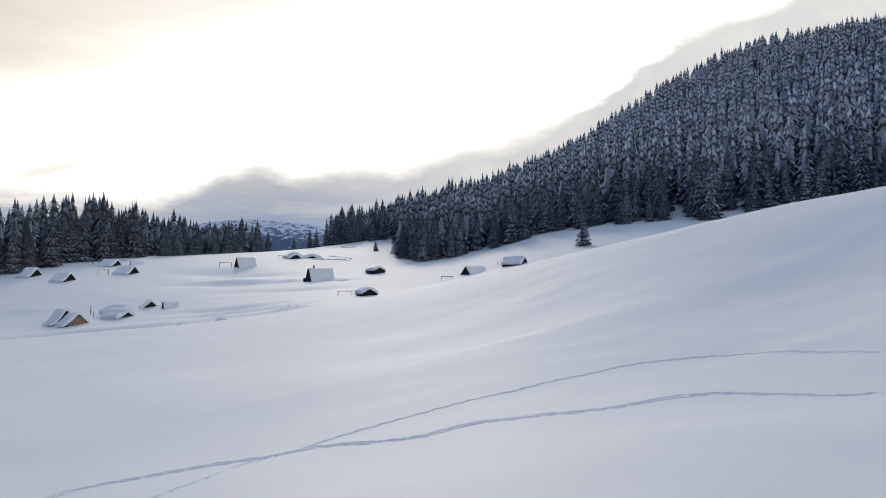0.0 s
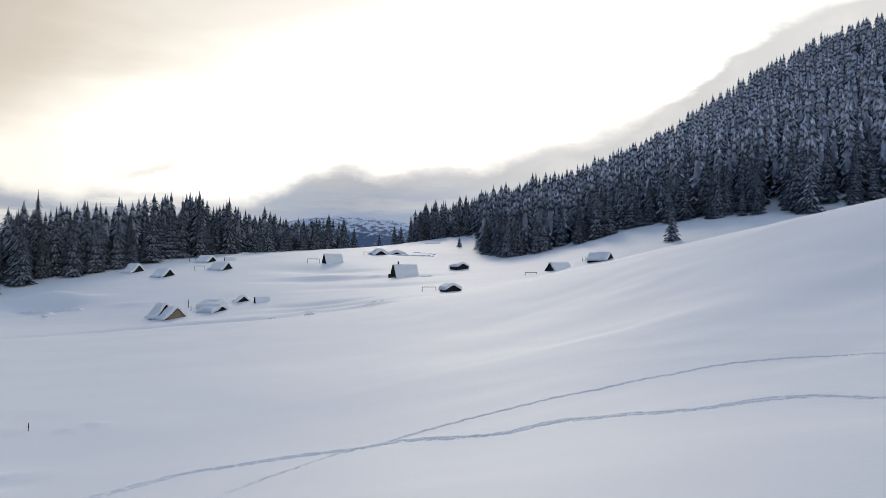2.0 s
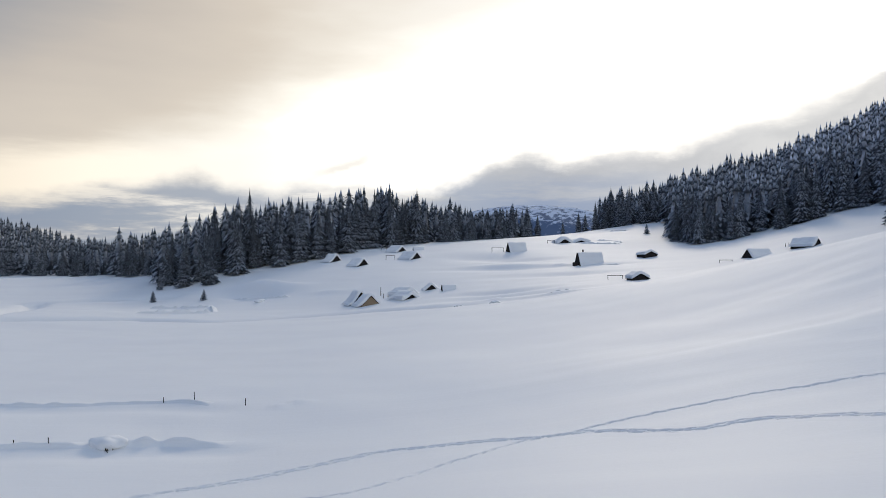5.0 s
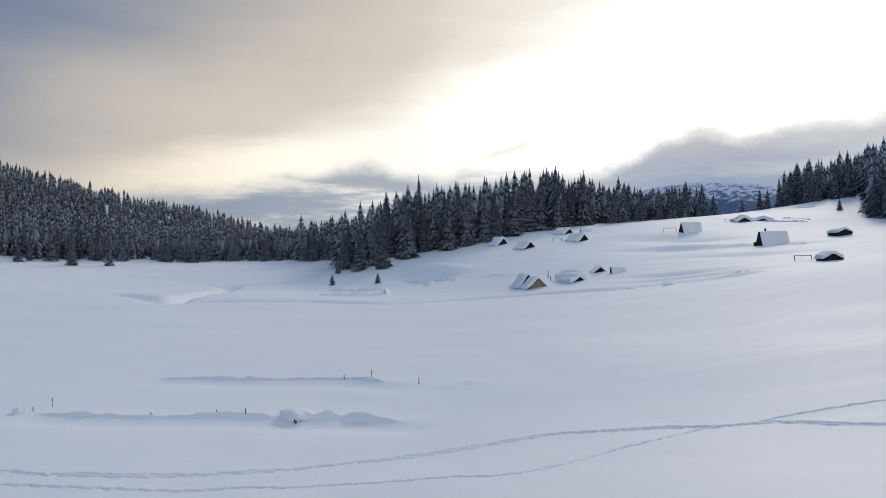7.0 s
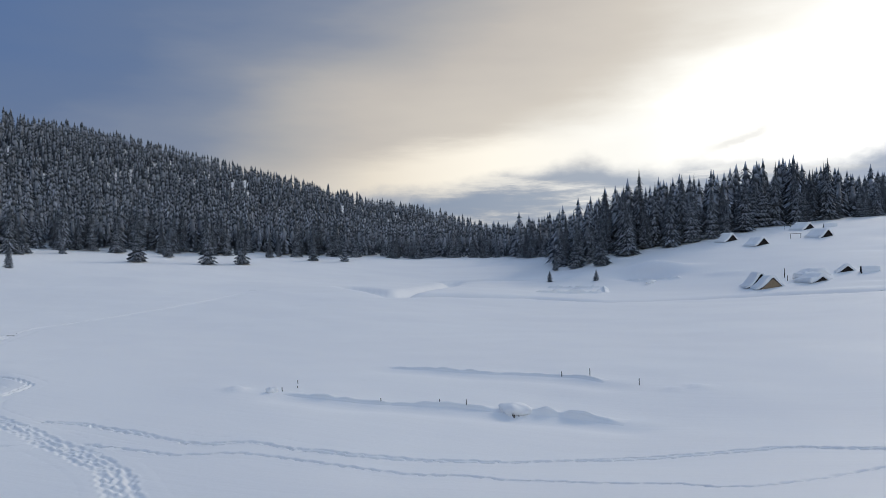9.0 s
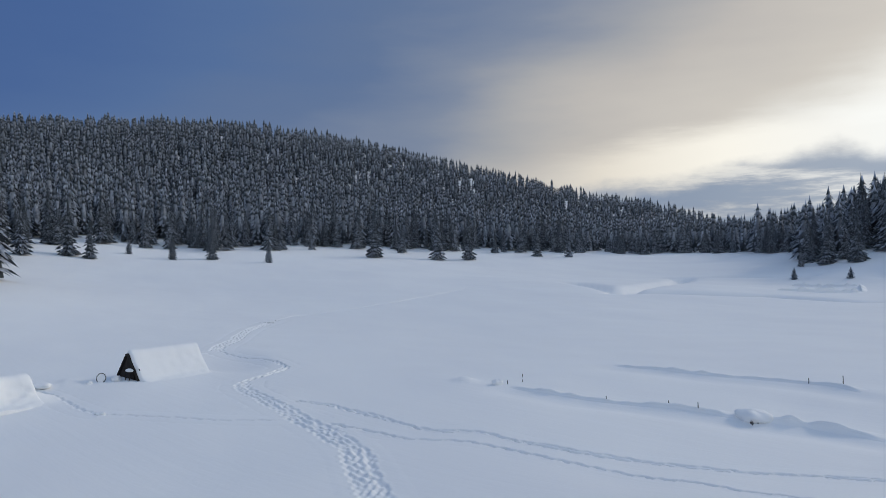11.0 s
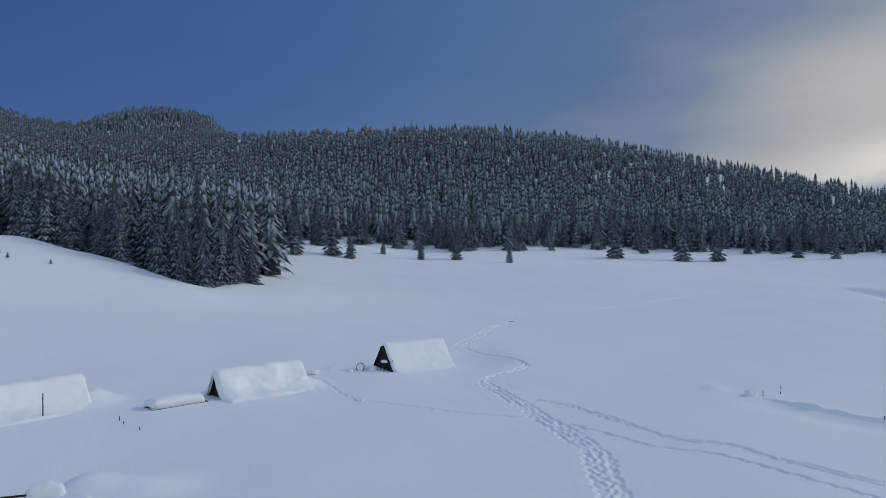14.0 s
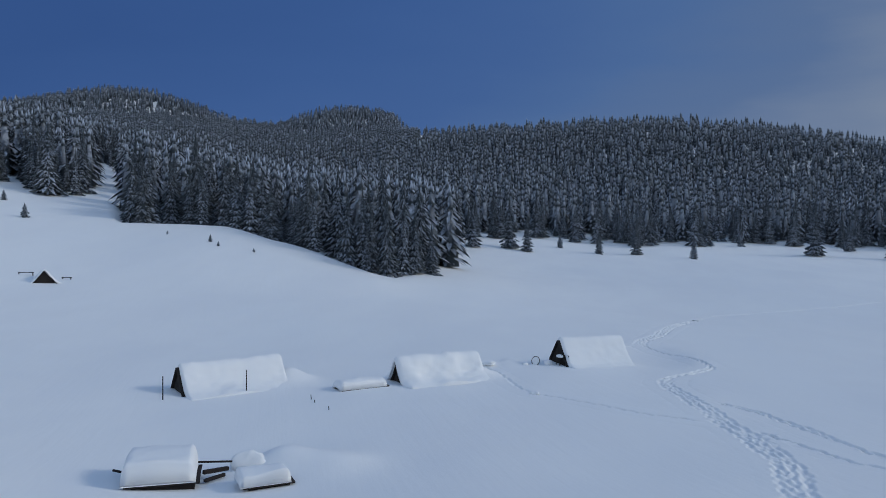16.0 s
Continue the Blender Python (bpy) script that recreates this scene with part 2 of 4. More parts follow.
WOODED_SLOPES = [  # meadow rim and lower wooded slopes: x, y, half-length, half-width, turn, height
    (8.0, 310.8, 23.7, 65.8, 171.0, -7.13),
    (-189.0, -429.2, 98.2, 155.4, 162.8, -16.62),
    (-392.8, -281.7, 210.6, 48.0, 27.0, 10.50),
    (-535.5, 49.6, 103.5, 92.2, 133.9, 15.57),
    (-235.6, 492.4, 60.4, 253.6, 23.2, 15.21),
    (428.9, 379.7, 126.1, 72.4, 2.7, 22.01),
    (587.1, 4.8, 95.9, 231.4, 116.4, -15.94),
    (-348.0, 501.5, 50.6, 72.9, 9.5, 7.24),
    (250.2, 631.6, 103.6, 200.2, 158.1, 60.07),
]
MOUNTAINS = [  # mountains: x, y, half-length, half-width, turn, height
    (-783.5, 175.7, 178.3, 268.0, 12.0, 77.09),
    (-379.8, -770.0, 554.3, 389.9, 18.1, 124.76),
    (605.5, 678.1, 349.0, 794.6, 17.2, 229.47),
    (470.6, 888.7, 90.6, 201.0, 16.1, -26.91),
    (963.2, 870.3, 90.9, 291.9, 31.5, 153.46),
    (-1225.8, -545.9, 827.1, 346.6, 95.4, 194.11),
    (152.7, 2273.8, 162.4, 772.0, 158.1, 62.28),
]


SHOULDER = [(35.0, 105.0, 35.0, 14.0, 150.0, -0.9)]  # dip of the near crest
FAR_TOPS = [  # knobs and saddles of the far wooded hills
    (-955.0, -585.0, 70.0, 160.0, 58.0, 30.0), (-1057.0, -303.0, 50.0, 150.0, 73.0, 26.0), (-1058.0, -440.0, 45.0, 160.0, 67.0, -22.0), (-855.0, -692.0, 60.0, 160.0, 51.0, -18.0), (-420.0, -300.0, 90.0, 90.0, 0.0, -14.0),
    (-620.0, 440.0, 90.0, 90.0, 0.0, 8.0), (560.0, 500.0, 120.0, 120.0, 0.0, 12.0),
    (-1091.0, -494.0, 40.0, 150.0, -65.7, -12.0), (-980.0, -368.0, 35.0, 150.0, -69.4, -14.0), (-946.0, -584.0, 45.0, 120.0, -58.3, 7.0), (-790.0, -645.0, 40.0, 120.0, -50.8, -6.0), (-1083.0, -268.0, 28.0, 120.0, -76.0, 5.0),
    (5.0, 440.0, 40.0, 60.0, 0.0, 4.5), (190.0, 600.0, 130.0, 70.0, 18.0, 3.0), (-611.0, 488.0, 45.0, 100.0, 51.5, 7.0)]


EYE_LEVEL = 11.5
BACKWARD = ([0, 56, 60, 64, 68, 72, 76, 82, 88, 94, 100, 110, 120, 130, 140, 150, 158, 165, 9000], [0, 0, 1.2, 4, 8, 12, 15.4, 19, 21.2, 22.2, 22.3, 21.4, 18.8, 15, 10.5, 5.4, 1.9, 0, 0])  # metres out, metres added


def landform(x, y):
    """Height of the land. The near slope east of the village is drawn out away from the viewpoint, along the lines of sight."""
    far = np.hypot(x, y)
    share = np.interp(np.degrees(np.arctan2(-x, y)), [-70, -45, -6, 30], [0, 1, 1, 0])
    share = share * share * (3 - 2 * share)
    lo, hi = far - 22.5, far.copy()
    for _ in range(18):
        mid = (lo + hi) / 2
        short = mid + share * np.interp(mid, *BACKWARD) < far
        lo, hi = np.where(short, mid, lo), np.where(short, hi, mid)
    src = np.where((share > 0) & (far > 56) & (far < 165), (lo + hi) / 2, far)
    k = far / np.maximum(src, 1e-6)
    return EYE_LEVEL + (raw_land(x / k, y / k) - EYE_LEVEL) * k


def raw_land(x, y):
    z = np.full_like(x, BASE_LEVEL)
    for cx, cy, along, across, turn, h in NEAR_SLOPE + VALLEY + WOODED_SLOPES + MOUNTAINS + SHOULDER + FAR_TOPS:
        c, s = math.cos(radians(turn)), math.sin(radians(turn))
        dx, dy = x - cx, y - cy
        z = z + h * np.exp(-0.5 * (((c * dx + s * dy) / along) ** 2 + ((c * dy - s * dx) / across) ** 2))
    return z


def rough_noise(x, y, size, seed):
    """Smooth value noise on a square lattice of that size."""
    u, v = x / size + seed * 17.3, y / size + seed * 9.1
    i, j = np.floor(u).astype(np.int64), np.floor(v).astype(np.int64)
    f, g = u - i, v - j
    f, g = f * f * (3 - 2 * f), g * g * (3 - 2 * g)

    def h(a, b):
        k = (a * 374761393 + b * 668265263 + seed * 69069) & 0x7FFFFFFF
        k = ((k ^ (k >> 13)) * 1274126177) & 0x7FFFFFFF
        return ((k ^ (k >> 16)) & 0xFFFF) / 32767.5 - 1

    return (h(i, j) * (1 - f) + h(i + 1, j) * f) * (1 - g) + (h(i, j + 1) * (1 - f) + h(i + 1, j + 1) * f) * g


def along_line(x, y, pts):
    """Distance from a polyline, and the length along it, for arrays of places."""
    best, at, run = np.full_like(x, 1e9), np.zeros_like(x), 0.0
    for (ax, ay), (bx, by) in zip(pts, pts[1:]):
        ln = math.hypot(bx - ax, by - ay) or 1e-6
        tx, ty = (bx - ax) / ln, (by - ay) / ln
        s = np.clip((x - ax) * tx + (y - ay) * ty, 0, ln)
        d = np.hypot(x - ax - s * tx, y - ay - s * ty)
        near = d < best
        best, at = np.where(near, d, best), np.where(near, run + s, at)
        run += ln
    return best, at, run


def smooth_line(pts, step):
    """A Catmull-Rom line through the points, at even steps."""
    p = [Vector(q) for q in pts]
    p = [p[0] * 2 - p[1], *p, p[-1] * 2 - p[-2]]
    out = []
    for a, b, c, d in zip(p, p[1:], p[2:], p[3:]):
        n = max(2, int((c - b).length / step))
        for k in range(n):
            t = k / n
            out.append(0.5 * (2 * b + (c - a) * t + (2 * a - 5 * b + 4 * c - d) * t * t + (3 * b - a - 3 * c + d) * t ** 3))
    return [tuple(q) for q in out] + [tuple(p[-2])]


KNOLL_CREST = ([100.4, 102.2, 104.3, 106.5, 109.0, 111.5, 114.7, 118.7, 122.0, 124.0], [143, 139.5, 144.5, 151, 160, 165, 177, 179, 180, 182])  # headings, distances
# buried fences show as low drifts
FENCE_NEAR = [(-54.2, 29.0), (-49.7, 31.0), (-45.1, 34.0), (-41.0, 36.7), (-37.6, 38.2), (-34.7, 40.2), (-30.5, 41.6)]
FENCE_FAR = [(-59.3, 43.1), (-51.6, 46.6), (-44.2, 50.8), (-39.7, 51.4)]
MOUNDS = [  # snow heaps and hollows: x, y, half-length, half-width, height
    (-33.7, 52.3, 0.5, 0.4, 0.22), (-32.7, 53.9, 0.7, 0.4, 0.28), (-58.4, 26.8, 0.7, 0.5, 0.4),
    (-122.0, 176.5, 6.5, 2.2, -1.5), (-124.0, 184.0, 7.0, 2.4, 2.5), (-34.0, 141.0, 6.0, 1.2, -0.5), (-42.0, 152.0, 10.0, 2.5, -1.0), (-28.6, 142.5, 3.0, 0.8, 0.5), (-42.1, 143.3, 1.0, 0.7, 0.4),
    (-70.0, 227.0, 9.0, 4.0, -1.1), (-57.0, 221.0, 8.0, 2.6, -0.9), (-56.0, 203.0, 11.0, 2.6, -0.8), (-58.0, 208.0, 9.0, 2.0, 0.5), (-36.0, 186.0, 12.0, 2.2, -0.6), (-29.0, 203.5, 6.0, 1.2, -0.5), (-46.0, 160.5, 7.0, 1.8, -0.9), (-42.5, 206.5, 1.2, 0.7, 0.6), (-98.0, 176.0, 3.0, 1.2, 0.5), (-38.6, -14.6, 1.3, 1.2, 0.95), (-38.4, -11.8, 1.6, 1.4, 0.6), (-60.3, -22.4, 1.2, 1.2, 1.1), (-65.4, -7.4, 1.3, 1.3, 1.1), (-75.2, 6.0, 1.0, 0.9, 0.5), (-71.6, -6.9, 0.9, 0.7, 0.5), (-72.8, -4.6, 1.2, 0.5, 0.35),
]
FIELD_LIP = [(-26.0, 128.2), (-48.2, 131.1), (-67.5, 137.9), (-84.5, 132.5), (-94.5, 122.8), (-112.9, 119.8), (-128.1, 102.4)]
STREAMS = [  # lines, depth, half-width
    ([(-184, 160), (-168, 144), (-152, 122), (-142, 108), (-134, 99)], 2.0, 1.7), ([(-168, 109), (-152, 105), (-139, 101)], 1.3, 1.5), ([(-190, 158), (-182, 159), (-176, 166), (-166, 171), (-150, 176)], 1.2, 1.5)]
PEN = [(-127.0, 137.1), (-115.6, 150.3), (-125.3, 162.0), (-139.6, 155.6)]
# trodden trails: lanes, width, points
TRAILS = {
    "slope_trail": (1, [(25.9, 43.8), (24.8, 46.0), (22.6, 48.7), (19.8, 50.7), (16.3, 51.7), (12.2, 51.3), (8.1, 49.9), (4.3, 48.8), (0.6, 47.4), (-2.9, 45.7), (-6.0, 43.5), (-7.7, 42.0), (-9.3, 40.3), (-10.9, 38.2), (-12.3, 35.2), (-13.4, 32.1),
                        (-14.4, 29.8), (-15.8, 28.3), (-17.6, 28.2), (-19.8, 27.3), (-22.5, 25.9), (-25.1, 24.6), (-28.1, 23.5), (-31.4, 21.9), (-34.4, 20.7), (-38.9, 18.8), (-41.9, 15.9), (-45.4, 13.7), (-48.4, 12.5)]),
    "double_trail": (2, [(20.5, 34.7), (18.4, 35.3), (16.9, 36.6), (15.5, 37.4), (14.2, 38.5), (12.1, 38.6), (9.9, 38.0), (8.3, 37.4), (6.2, 37.4), (4.8, 38.5), (3.4, 39.4), (2.0, 40.3), (0.5, 40.0), (-0.8, 39.4), (-2.4, 39.5), (-4.2, 40.1), (-5.9, 41.0), (-7.6, 41.1), (-9.3, 40.4),
                         (-12.5, 40.7), (-15.7, 40.1), (-18.1, 39.4), (-20.7, 37.1), (-22.5, 34.6), (-24.9, 32.0), (-26.6, 30.2), (-28.5, 28.0), (-31.0, 26.1), (-34.7, 22.8), (-37.8, 21.4), (-41.4, 20.0), (-44.0, 17.3), (-48.5, 15.7), (-53.8, 14.0), (-56.8, 11.6)]),
    "main_path": (3, [(-66.6, 9.4), (-64.1, 9.0), (-58.6, 9.7), (-51.2, 10.9), (-45.4, 11.7), (-40.6, 11.7), (-36.5, 11.1), (-32.2, 10.3), (-28.0, 8.9)]),
    "bend_trail": (2, [(-81.0, 13.5), (-77.2, 14.2), (-73.9, 14.4), (-72.5, 13.9), (-70.3, 12.3), (-68.7, 10.6), (-66.8, 9.5)]),
    "hut_trail": (1, [(-70.0, -7.2), (-68.0, -5.9), (-62.2, -3.7), (-58.4, -1.7), (-57.2, 0.6), (-54.2, 4.4), (-52.3, 7.0), (-50.9, 9.4)]),
    "trampled_bend": (3, [(-122.0, 22.4), (-113.0, 18.0), (-104.9, 15.0), (-96.0, 12.2), (-91.6, 10.4), (-88.4, 9.6)]),
    "valley_trail": (2, [(-168.9, 80.8), (-149.2, 58.2), (-140.2, 43.0), (-132.0, 29.0), (-121.0, 21.6)]),
    "hollow_trail": (1, [(-88.4, 9.6), (-84.0, 11.6), (-80.5, 13.6)]),
}
TRAIL_LINES = {k: smooth_line(p, 0.5) for k, (n, p) in TRAILS.items()}


def ground_z(x, y, dug=False):
    x, y = np.asarray(x, float), np.asarray(y, float)
    z = landform(x, y)
    d = np.hypot(x, y)
    z = z + 0.10 * rough_noise(x, y, 9.0, 1) + 0.05 * rough_noise(x, y, 3.7, 2) + np.clip(d / 250, 0, 1) * (0.5 * rough_noise(x, y, 28.0, 3) + 0.8 * rough_noise(x, y, 70.0, 4))
    streaky = np.exp(-0.5 * ((d - 70) / 35) ** 2)
    z = z + streaky * np.clip((x + 30) / 30, 0, 1) * (0.34 * rough_noise(x * 0.15 + 0.1 * y, y - 0.35 * x, 9.0, 7) + 0.10 * rough_noise(x * 0.16 + 0.1 * y, y - 0.45 * x, 3.2, 8))
    for line, h, w in ((FENCE_NEAR, 0.12, 1.0), (FENCE_FAR, 0.10, 1.0)):
        near = np.hypot(x + 45, y - 40) < 30
        if near.any():
            dist, at, _ = along_line(x, y, line)
            scoop, _, _ = along_line(x, y, [(px * (1 - 1.7 / math.hypot(px, py)), py * (1 - 1.7 / math.hypot(px, py))) for px, py in line])
            z = z - np.where(near, 2.2 * h * np.exp(-0.5 * (scoop / 1.15) ** 2), 0)
            z = z + np.where(near, (h + 0.06 * rough_noise(at, at * 0, 3.0, 5)) * np.exp(-0.5 * (dist / w) ** 2), 0)
    for px, py, rx, ry, h in MOUNDS:
        z = z + h * np.exp(-0.5 * (((x - px) / rx) ** 2 + ((y - py) / ry) ** 2))
    # lip of the field, the stream bed behind it and the snowed-in wall of a small pen
    lip, run, ln = along_line(x, y, FIELD_LIP)
    beyond = np.hypot(x, y) - np.interp(np.degrees(np.arctan2(-x, y)), [11.5, 20.2, 26.1, 32.5, 37.6, 43.3, 51.4], [131, 140, 154, 157, 155, 165, 164])
    z = z - np.where((beyond > 0) & (lip < 40), np.clip((53.5 - np.degrees(np.arctan2(-x, y))) / 3, 0, 1) * (0.45 + 1.75 * np.clip(run / ln, 0, 1)) * (1 - np.exp(-np.clip(beyond, 0, 99) / 1.3)) * np.exp(-(np.clip(beyond - 7, 0, 99) / 3.0) ** 2), 0)
    for line, deep, wide in STREAMS:
        dist, _, _ = along_line(x, y, line)
        z = z - deep * np.exp(-0.5 * (dist / wide) ** 2)
    z = z - 0.42 * np.exp(-((((x + 80.5) / 7.2) ** 2 + ((y - 9.8) / 3.6) ** 2) ** 2))  # trodden hollow beside the hut
    # rounded knoll before the western woods: a swelling face, a crest, and a fall behind it
    az = np.degrees(np.arctan2(-x, y))
    crest = np.interp(az, *KNOLL_CREST)
    rise = np.clip((d - 119) / (crest - 119), 0, 1)
    z = z + np.interp(az, [101, 104, 117, 122], [0, 0.9, 1.0, 0.2]) * np.sin(np.pi * rise) ** 2
    back = np.clip((d - crest) / 11, 0, 1)
    z = z - np.interp(az, [100.6, 102.4, 105, 118, 121.6, 122.3], [0, 0.9, 2.2, 3.0, 2.6, 0]) * back * back * (3 - 2 * back)
    if dug:
        for k, pts in TRAIL_LINES.items():
            w = 0.30 * TRAILS[k][0] + 0.25
            dist, _, _ = along_line(x, y, pts[::4] + pts[-1:])
            z = z - 0.26 * (dist < w)
    return z


def mesh_object(name, verts, faces, mat, smooth=True, parent=None):
    me = bpy.data.meshes.new(name)
    me.from_pydata(verts, [], faces)
    if smooth:
        me.shade_smooth()
    me.materials.append(mat)
    ob = new(name, me)
    if parent is not None:
        ob.parent = parent
    return ob


def grid_faces(rows, cols, closed=False):
    i, j = np.meshgrid(np.arange(rows - 1), np.arange(cols if closed else cols - 1), indexing="ij")
    k = (j + 1) % cols
    return np.stack([i * cols + j, i * cols + k, (i + 1) * cols + k, (i + 1) * cols + j], -1).reshape(-1, 4)


def build_ground():
    fine = np.arange(-38, 138, 0.48)
    az = np.radians(np.concatenate([fine, np.arange(138, 322, 4.0)]))
    dist = np.concatenate([[0.004, 0.6, 2, 5], np.exp(np.arange(np.log(9), np.log(110), 0.0088)), np.exp(np.arange(np.log(110), np.log(240), 0.0054)), np.exp(np.arange(np.log(240), np.log(300), 0.012)), np.exp(np.arange(np.log(300), np.log(4600), 0.03))])
    D, A = np.meshgrid(dist, az, indexing="ij")
    x, y = -D * np.sin(A), D * np.cos(A)
    z = ground_z(x, y, dug=True)
    faces = grid_faces(len(dist), len(az), True)[:, ::-1]
    ob = mesh_object("ground", np.stack([x, y, z], -1).reshape(-1, 3).tolist(), faces.tolist(), SNOW)
    tagged(ob, "smooth untouched deep snow over meadow and hills", "snow field", kind="structure")


build_ground()


def trail_relief(key, x, y):
    """Sunk prints and pushed-up rims of one trail, as height over the smooth snow."""
    lanes, half = TRAILS[key][0], 0.30 * TRAILS[key][0] + 0.7
    line = np.array(TRAIL_LINES[key])
    out = np.zeros(x.shape)
    near = (x > line[:, 0].min() - half) & (x < line[:, 0].max() + half) & (y > line[:, 1].min() - half) & (y < line[:, 1].max() + half)
    px, py = x[near], y[near]
    best, at, across, run = np.full(px.shape, 1e9), np.zeros(px.shape), np.zeros(px.shape), 0.0
    for (ax, ay), (bx, by) in zip(line, line[1:]):
        ln = math.hypot(bx - ax, by - ay) or 1e-6
        tx, ty = (bx - ax) / ln, (by - ay) / ln
        u = np.clip((px - ax) * tx + (py - ay) * ty, 0, ln)
        dx, dy = px - ax - u * tx, py - ay - u * ty
        d = np.hypot(dx, dy)
        closer = d < best
        best, at, across = np.where(closer, d, best), np.where(closer, run + u, at), np.where(closer, d * np.sign(tx * dy - ty * dx), across)
        run += ln
    cut, rim, close = np.zeros(px.shape), np.zeros(px.shape), np.full(px.shape, 9.0)
    feet = 5 if lanes == 3 else lanes
    for k in range(feet):
        off = (k - (feet - 1) / 2) * (0.29 if lanes == 3 else 0.42) + (0.24 if lanes == 3 else 0.26) * rough_noise(at, at * 0 + k * 5, 3.0, 12 + k)
        walked = at / (0.62 + 0.05 * k) + 0.37 * k + 1.1 * rough_noise(at, at * 0 + k * 3, 1.7, 15 + k)
        side = np.where(np.floor(walked).astype(int) % 2 == 0, 1, -1) * 0.07
        lat = np.abs(across - off - side)
        close = np.minimum(close, lat)
        beat = 0.24 if lanes == 3 else 0.34
        deep = (1 - beat + beat * np.cos(2 * np.pi * (walked % 1.0 - 0.5))) * (0.8 + 0.4 * rough_noise(across * 3 + k, at, 0.5, 21))
        cut = np.maximum(cut, (0.068 if lanes == 3 else 0.20) * deep * np.exp(-(lat / 0.11) ** 4) + 0.05 * np.exp(-(lat / 0.2) ** 2))
        rim = rim + (0.035 if lanes == 3 else 0.045) * np.exp(-((lat - 0.26) / 0.08) ** 2) * (0.6 + 0.6 * rough_noise(across + k, at, 0.3, 23))
    fade = np.clip((half - best) / 0.3, 0, 1) * (0.55 if key in ("valley_trail", "hut_trail", "hollow_trail") else 1.0) * np.clip(np.minimum(at, run - at) / 0.5 + 0.1, 0, 1)
    out[near] = (rim - cut + 0.015 * rough_noise(across, at, 0.2, 24) * np.exp(-(close / 0.35) ** 2)) * fade
    return out


def build_trail(name, lanes, pts, order):
    """Trodden snow: sunk prints in one lane or several, with pushed-up rims; where trails meet they share one surface."""
    pts = [Vector(p) for p in pts]
    pts = [pts[0] + (pts[0] - pts[1]).normalized() * 1.2, *pts, pts[-1] + (pts[-1] - pts[-2]).normalized() * 1.2]
    line = np.array(smooth_line(pts, 0.14))
    tang = np.gradient(line, axis=0)
    tang /= np.linalg.norm(tang, axis=1)[:, None] + 1e-9
    half = 0.30 * lanes + 1.25
    w = np.concatenate([[-half], np.arange(-half + 0.6, half - 0.59, 0.085), [half]])
    at = np.concatenate([[0], np.cumsum(np.linalg.norm(np.diff(line, axis=0), axis=1))])
    x = line[:, :1] - tang[:, 1:] * w
    y = line[:, 1:] + tang[:, :1] * w
    z = ground_z(x, y) + 0.006 + 0.004 * order
    ups, downs = np.zeros(x.shape), np.zeros(x.shape)
    for key in TRAILS:
        r = trail_relief(key, x, y)
        ups, downs = np.maximum(ups, r), np.minimum(downs, r)
    z = z + np.where(downs < -0.02, downs, ups + downs)
    z[:, [0, -1]] -= 0.02 + 0.004 * order
    z[[0, -1], :] -= 0.02 + 0.004 * order
    ob = mesh_object("footprint_trail", np.stack([x, y, z], -1).reshape(-1, 3).tolist(), grid_faces(len(at), len(w))[:, ::-1].tolist(), SNOW)
    words = {1: "single line of footprints sunk in smooth snow", 2: "trodden double line of footprints in deep snow", 3: "broad trampled path of many footprints in snow"}
    tagged(ob, words[lanes], "footprint trail", kind="structure")


for order, (key, (lanes, pts)) in enumerate(TRAILS.items()):
    build_trail(key, lanes, pts, order)


def on_ground(x, y):
    return float(ground_z(np.array([x]), np.array([y]))[0])


def ball(bm, radius, m, segments=16):
    bmesh.ops.create_uvsphere(bm, u_segments=segments, v_segments=segments // 2, radius=radius, matrix=m)


def box(bm, sx_, sy_, sz_, m=None):
    """A box with softened edges, its base at z = 0."""
    made = bmesh.ops.create_cube(bm, size=1.0, matrix=(m or Matrix()) @ Matrix.Translation((0, 0, sz_ / 2)) @ Matrix.Diagonal((sx_, sy_, sz_, 1)))
    edges = {e for v in made["verts"] for e in v.link_edges}
    bmesh.ops.bevel(bm, geom=list(edges), offset=min(sx_, sy_, sz_) * 0.12, segments=1, affect="EDGES")


def part(name, bm, mat, parent, label=""):
    me = bpy.data.meshes.new(name)
    bm.to_mesh(me)
    bm.free()
    me.materials.append(mat)
    ob = new(name, me)
    ob.parent = parent
    if label:
        ob["label"] = label
    return ob


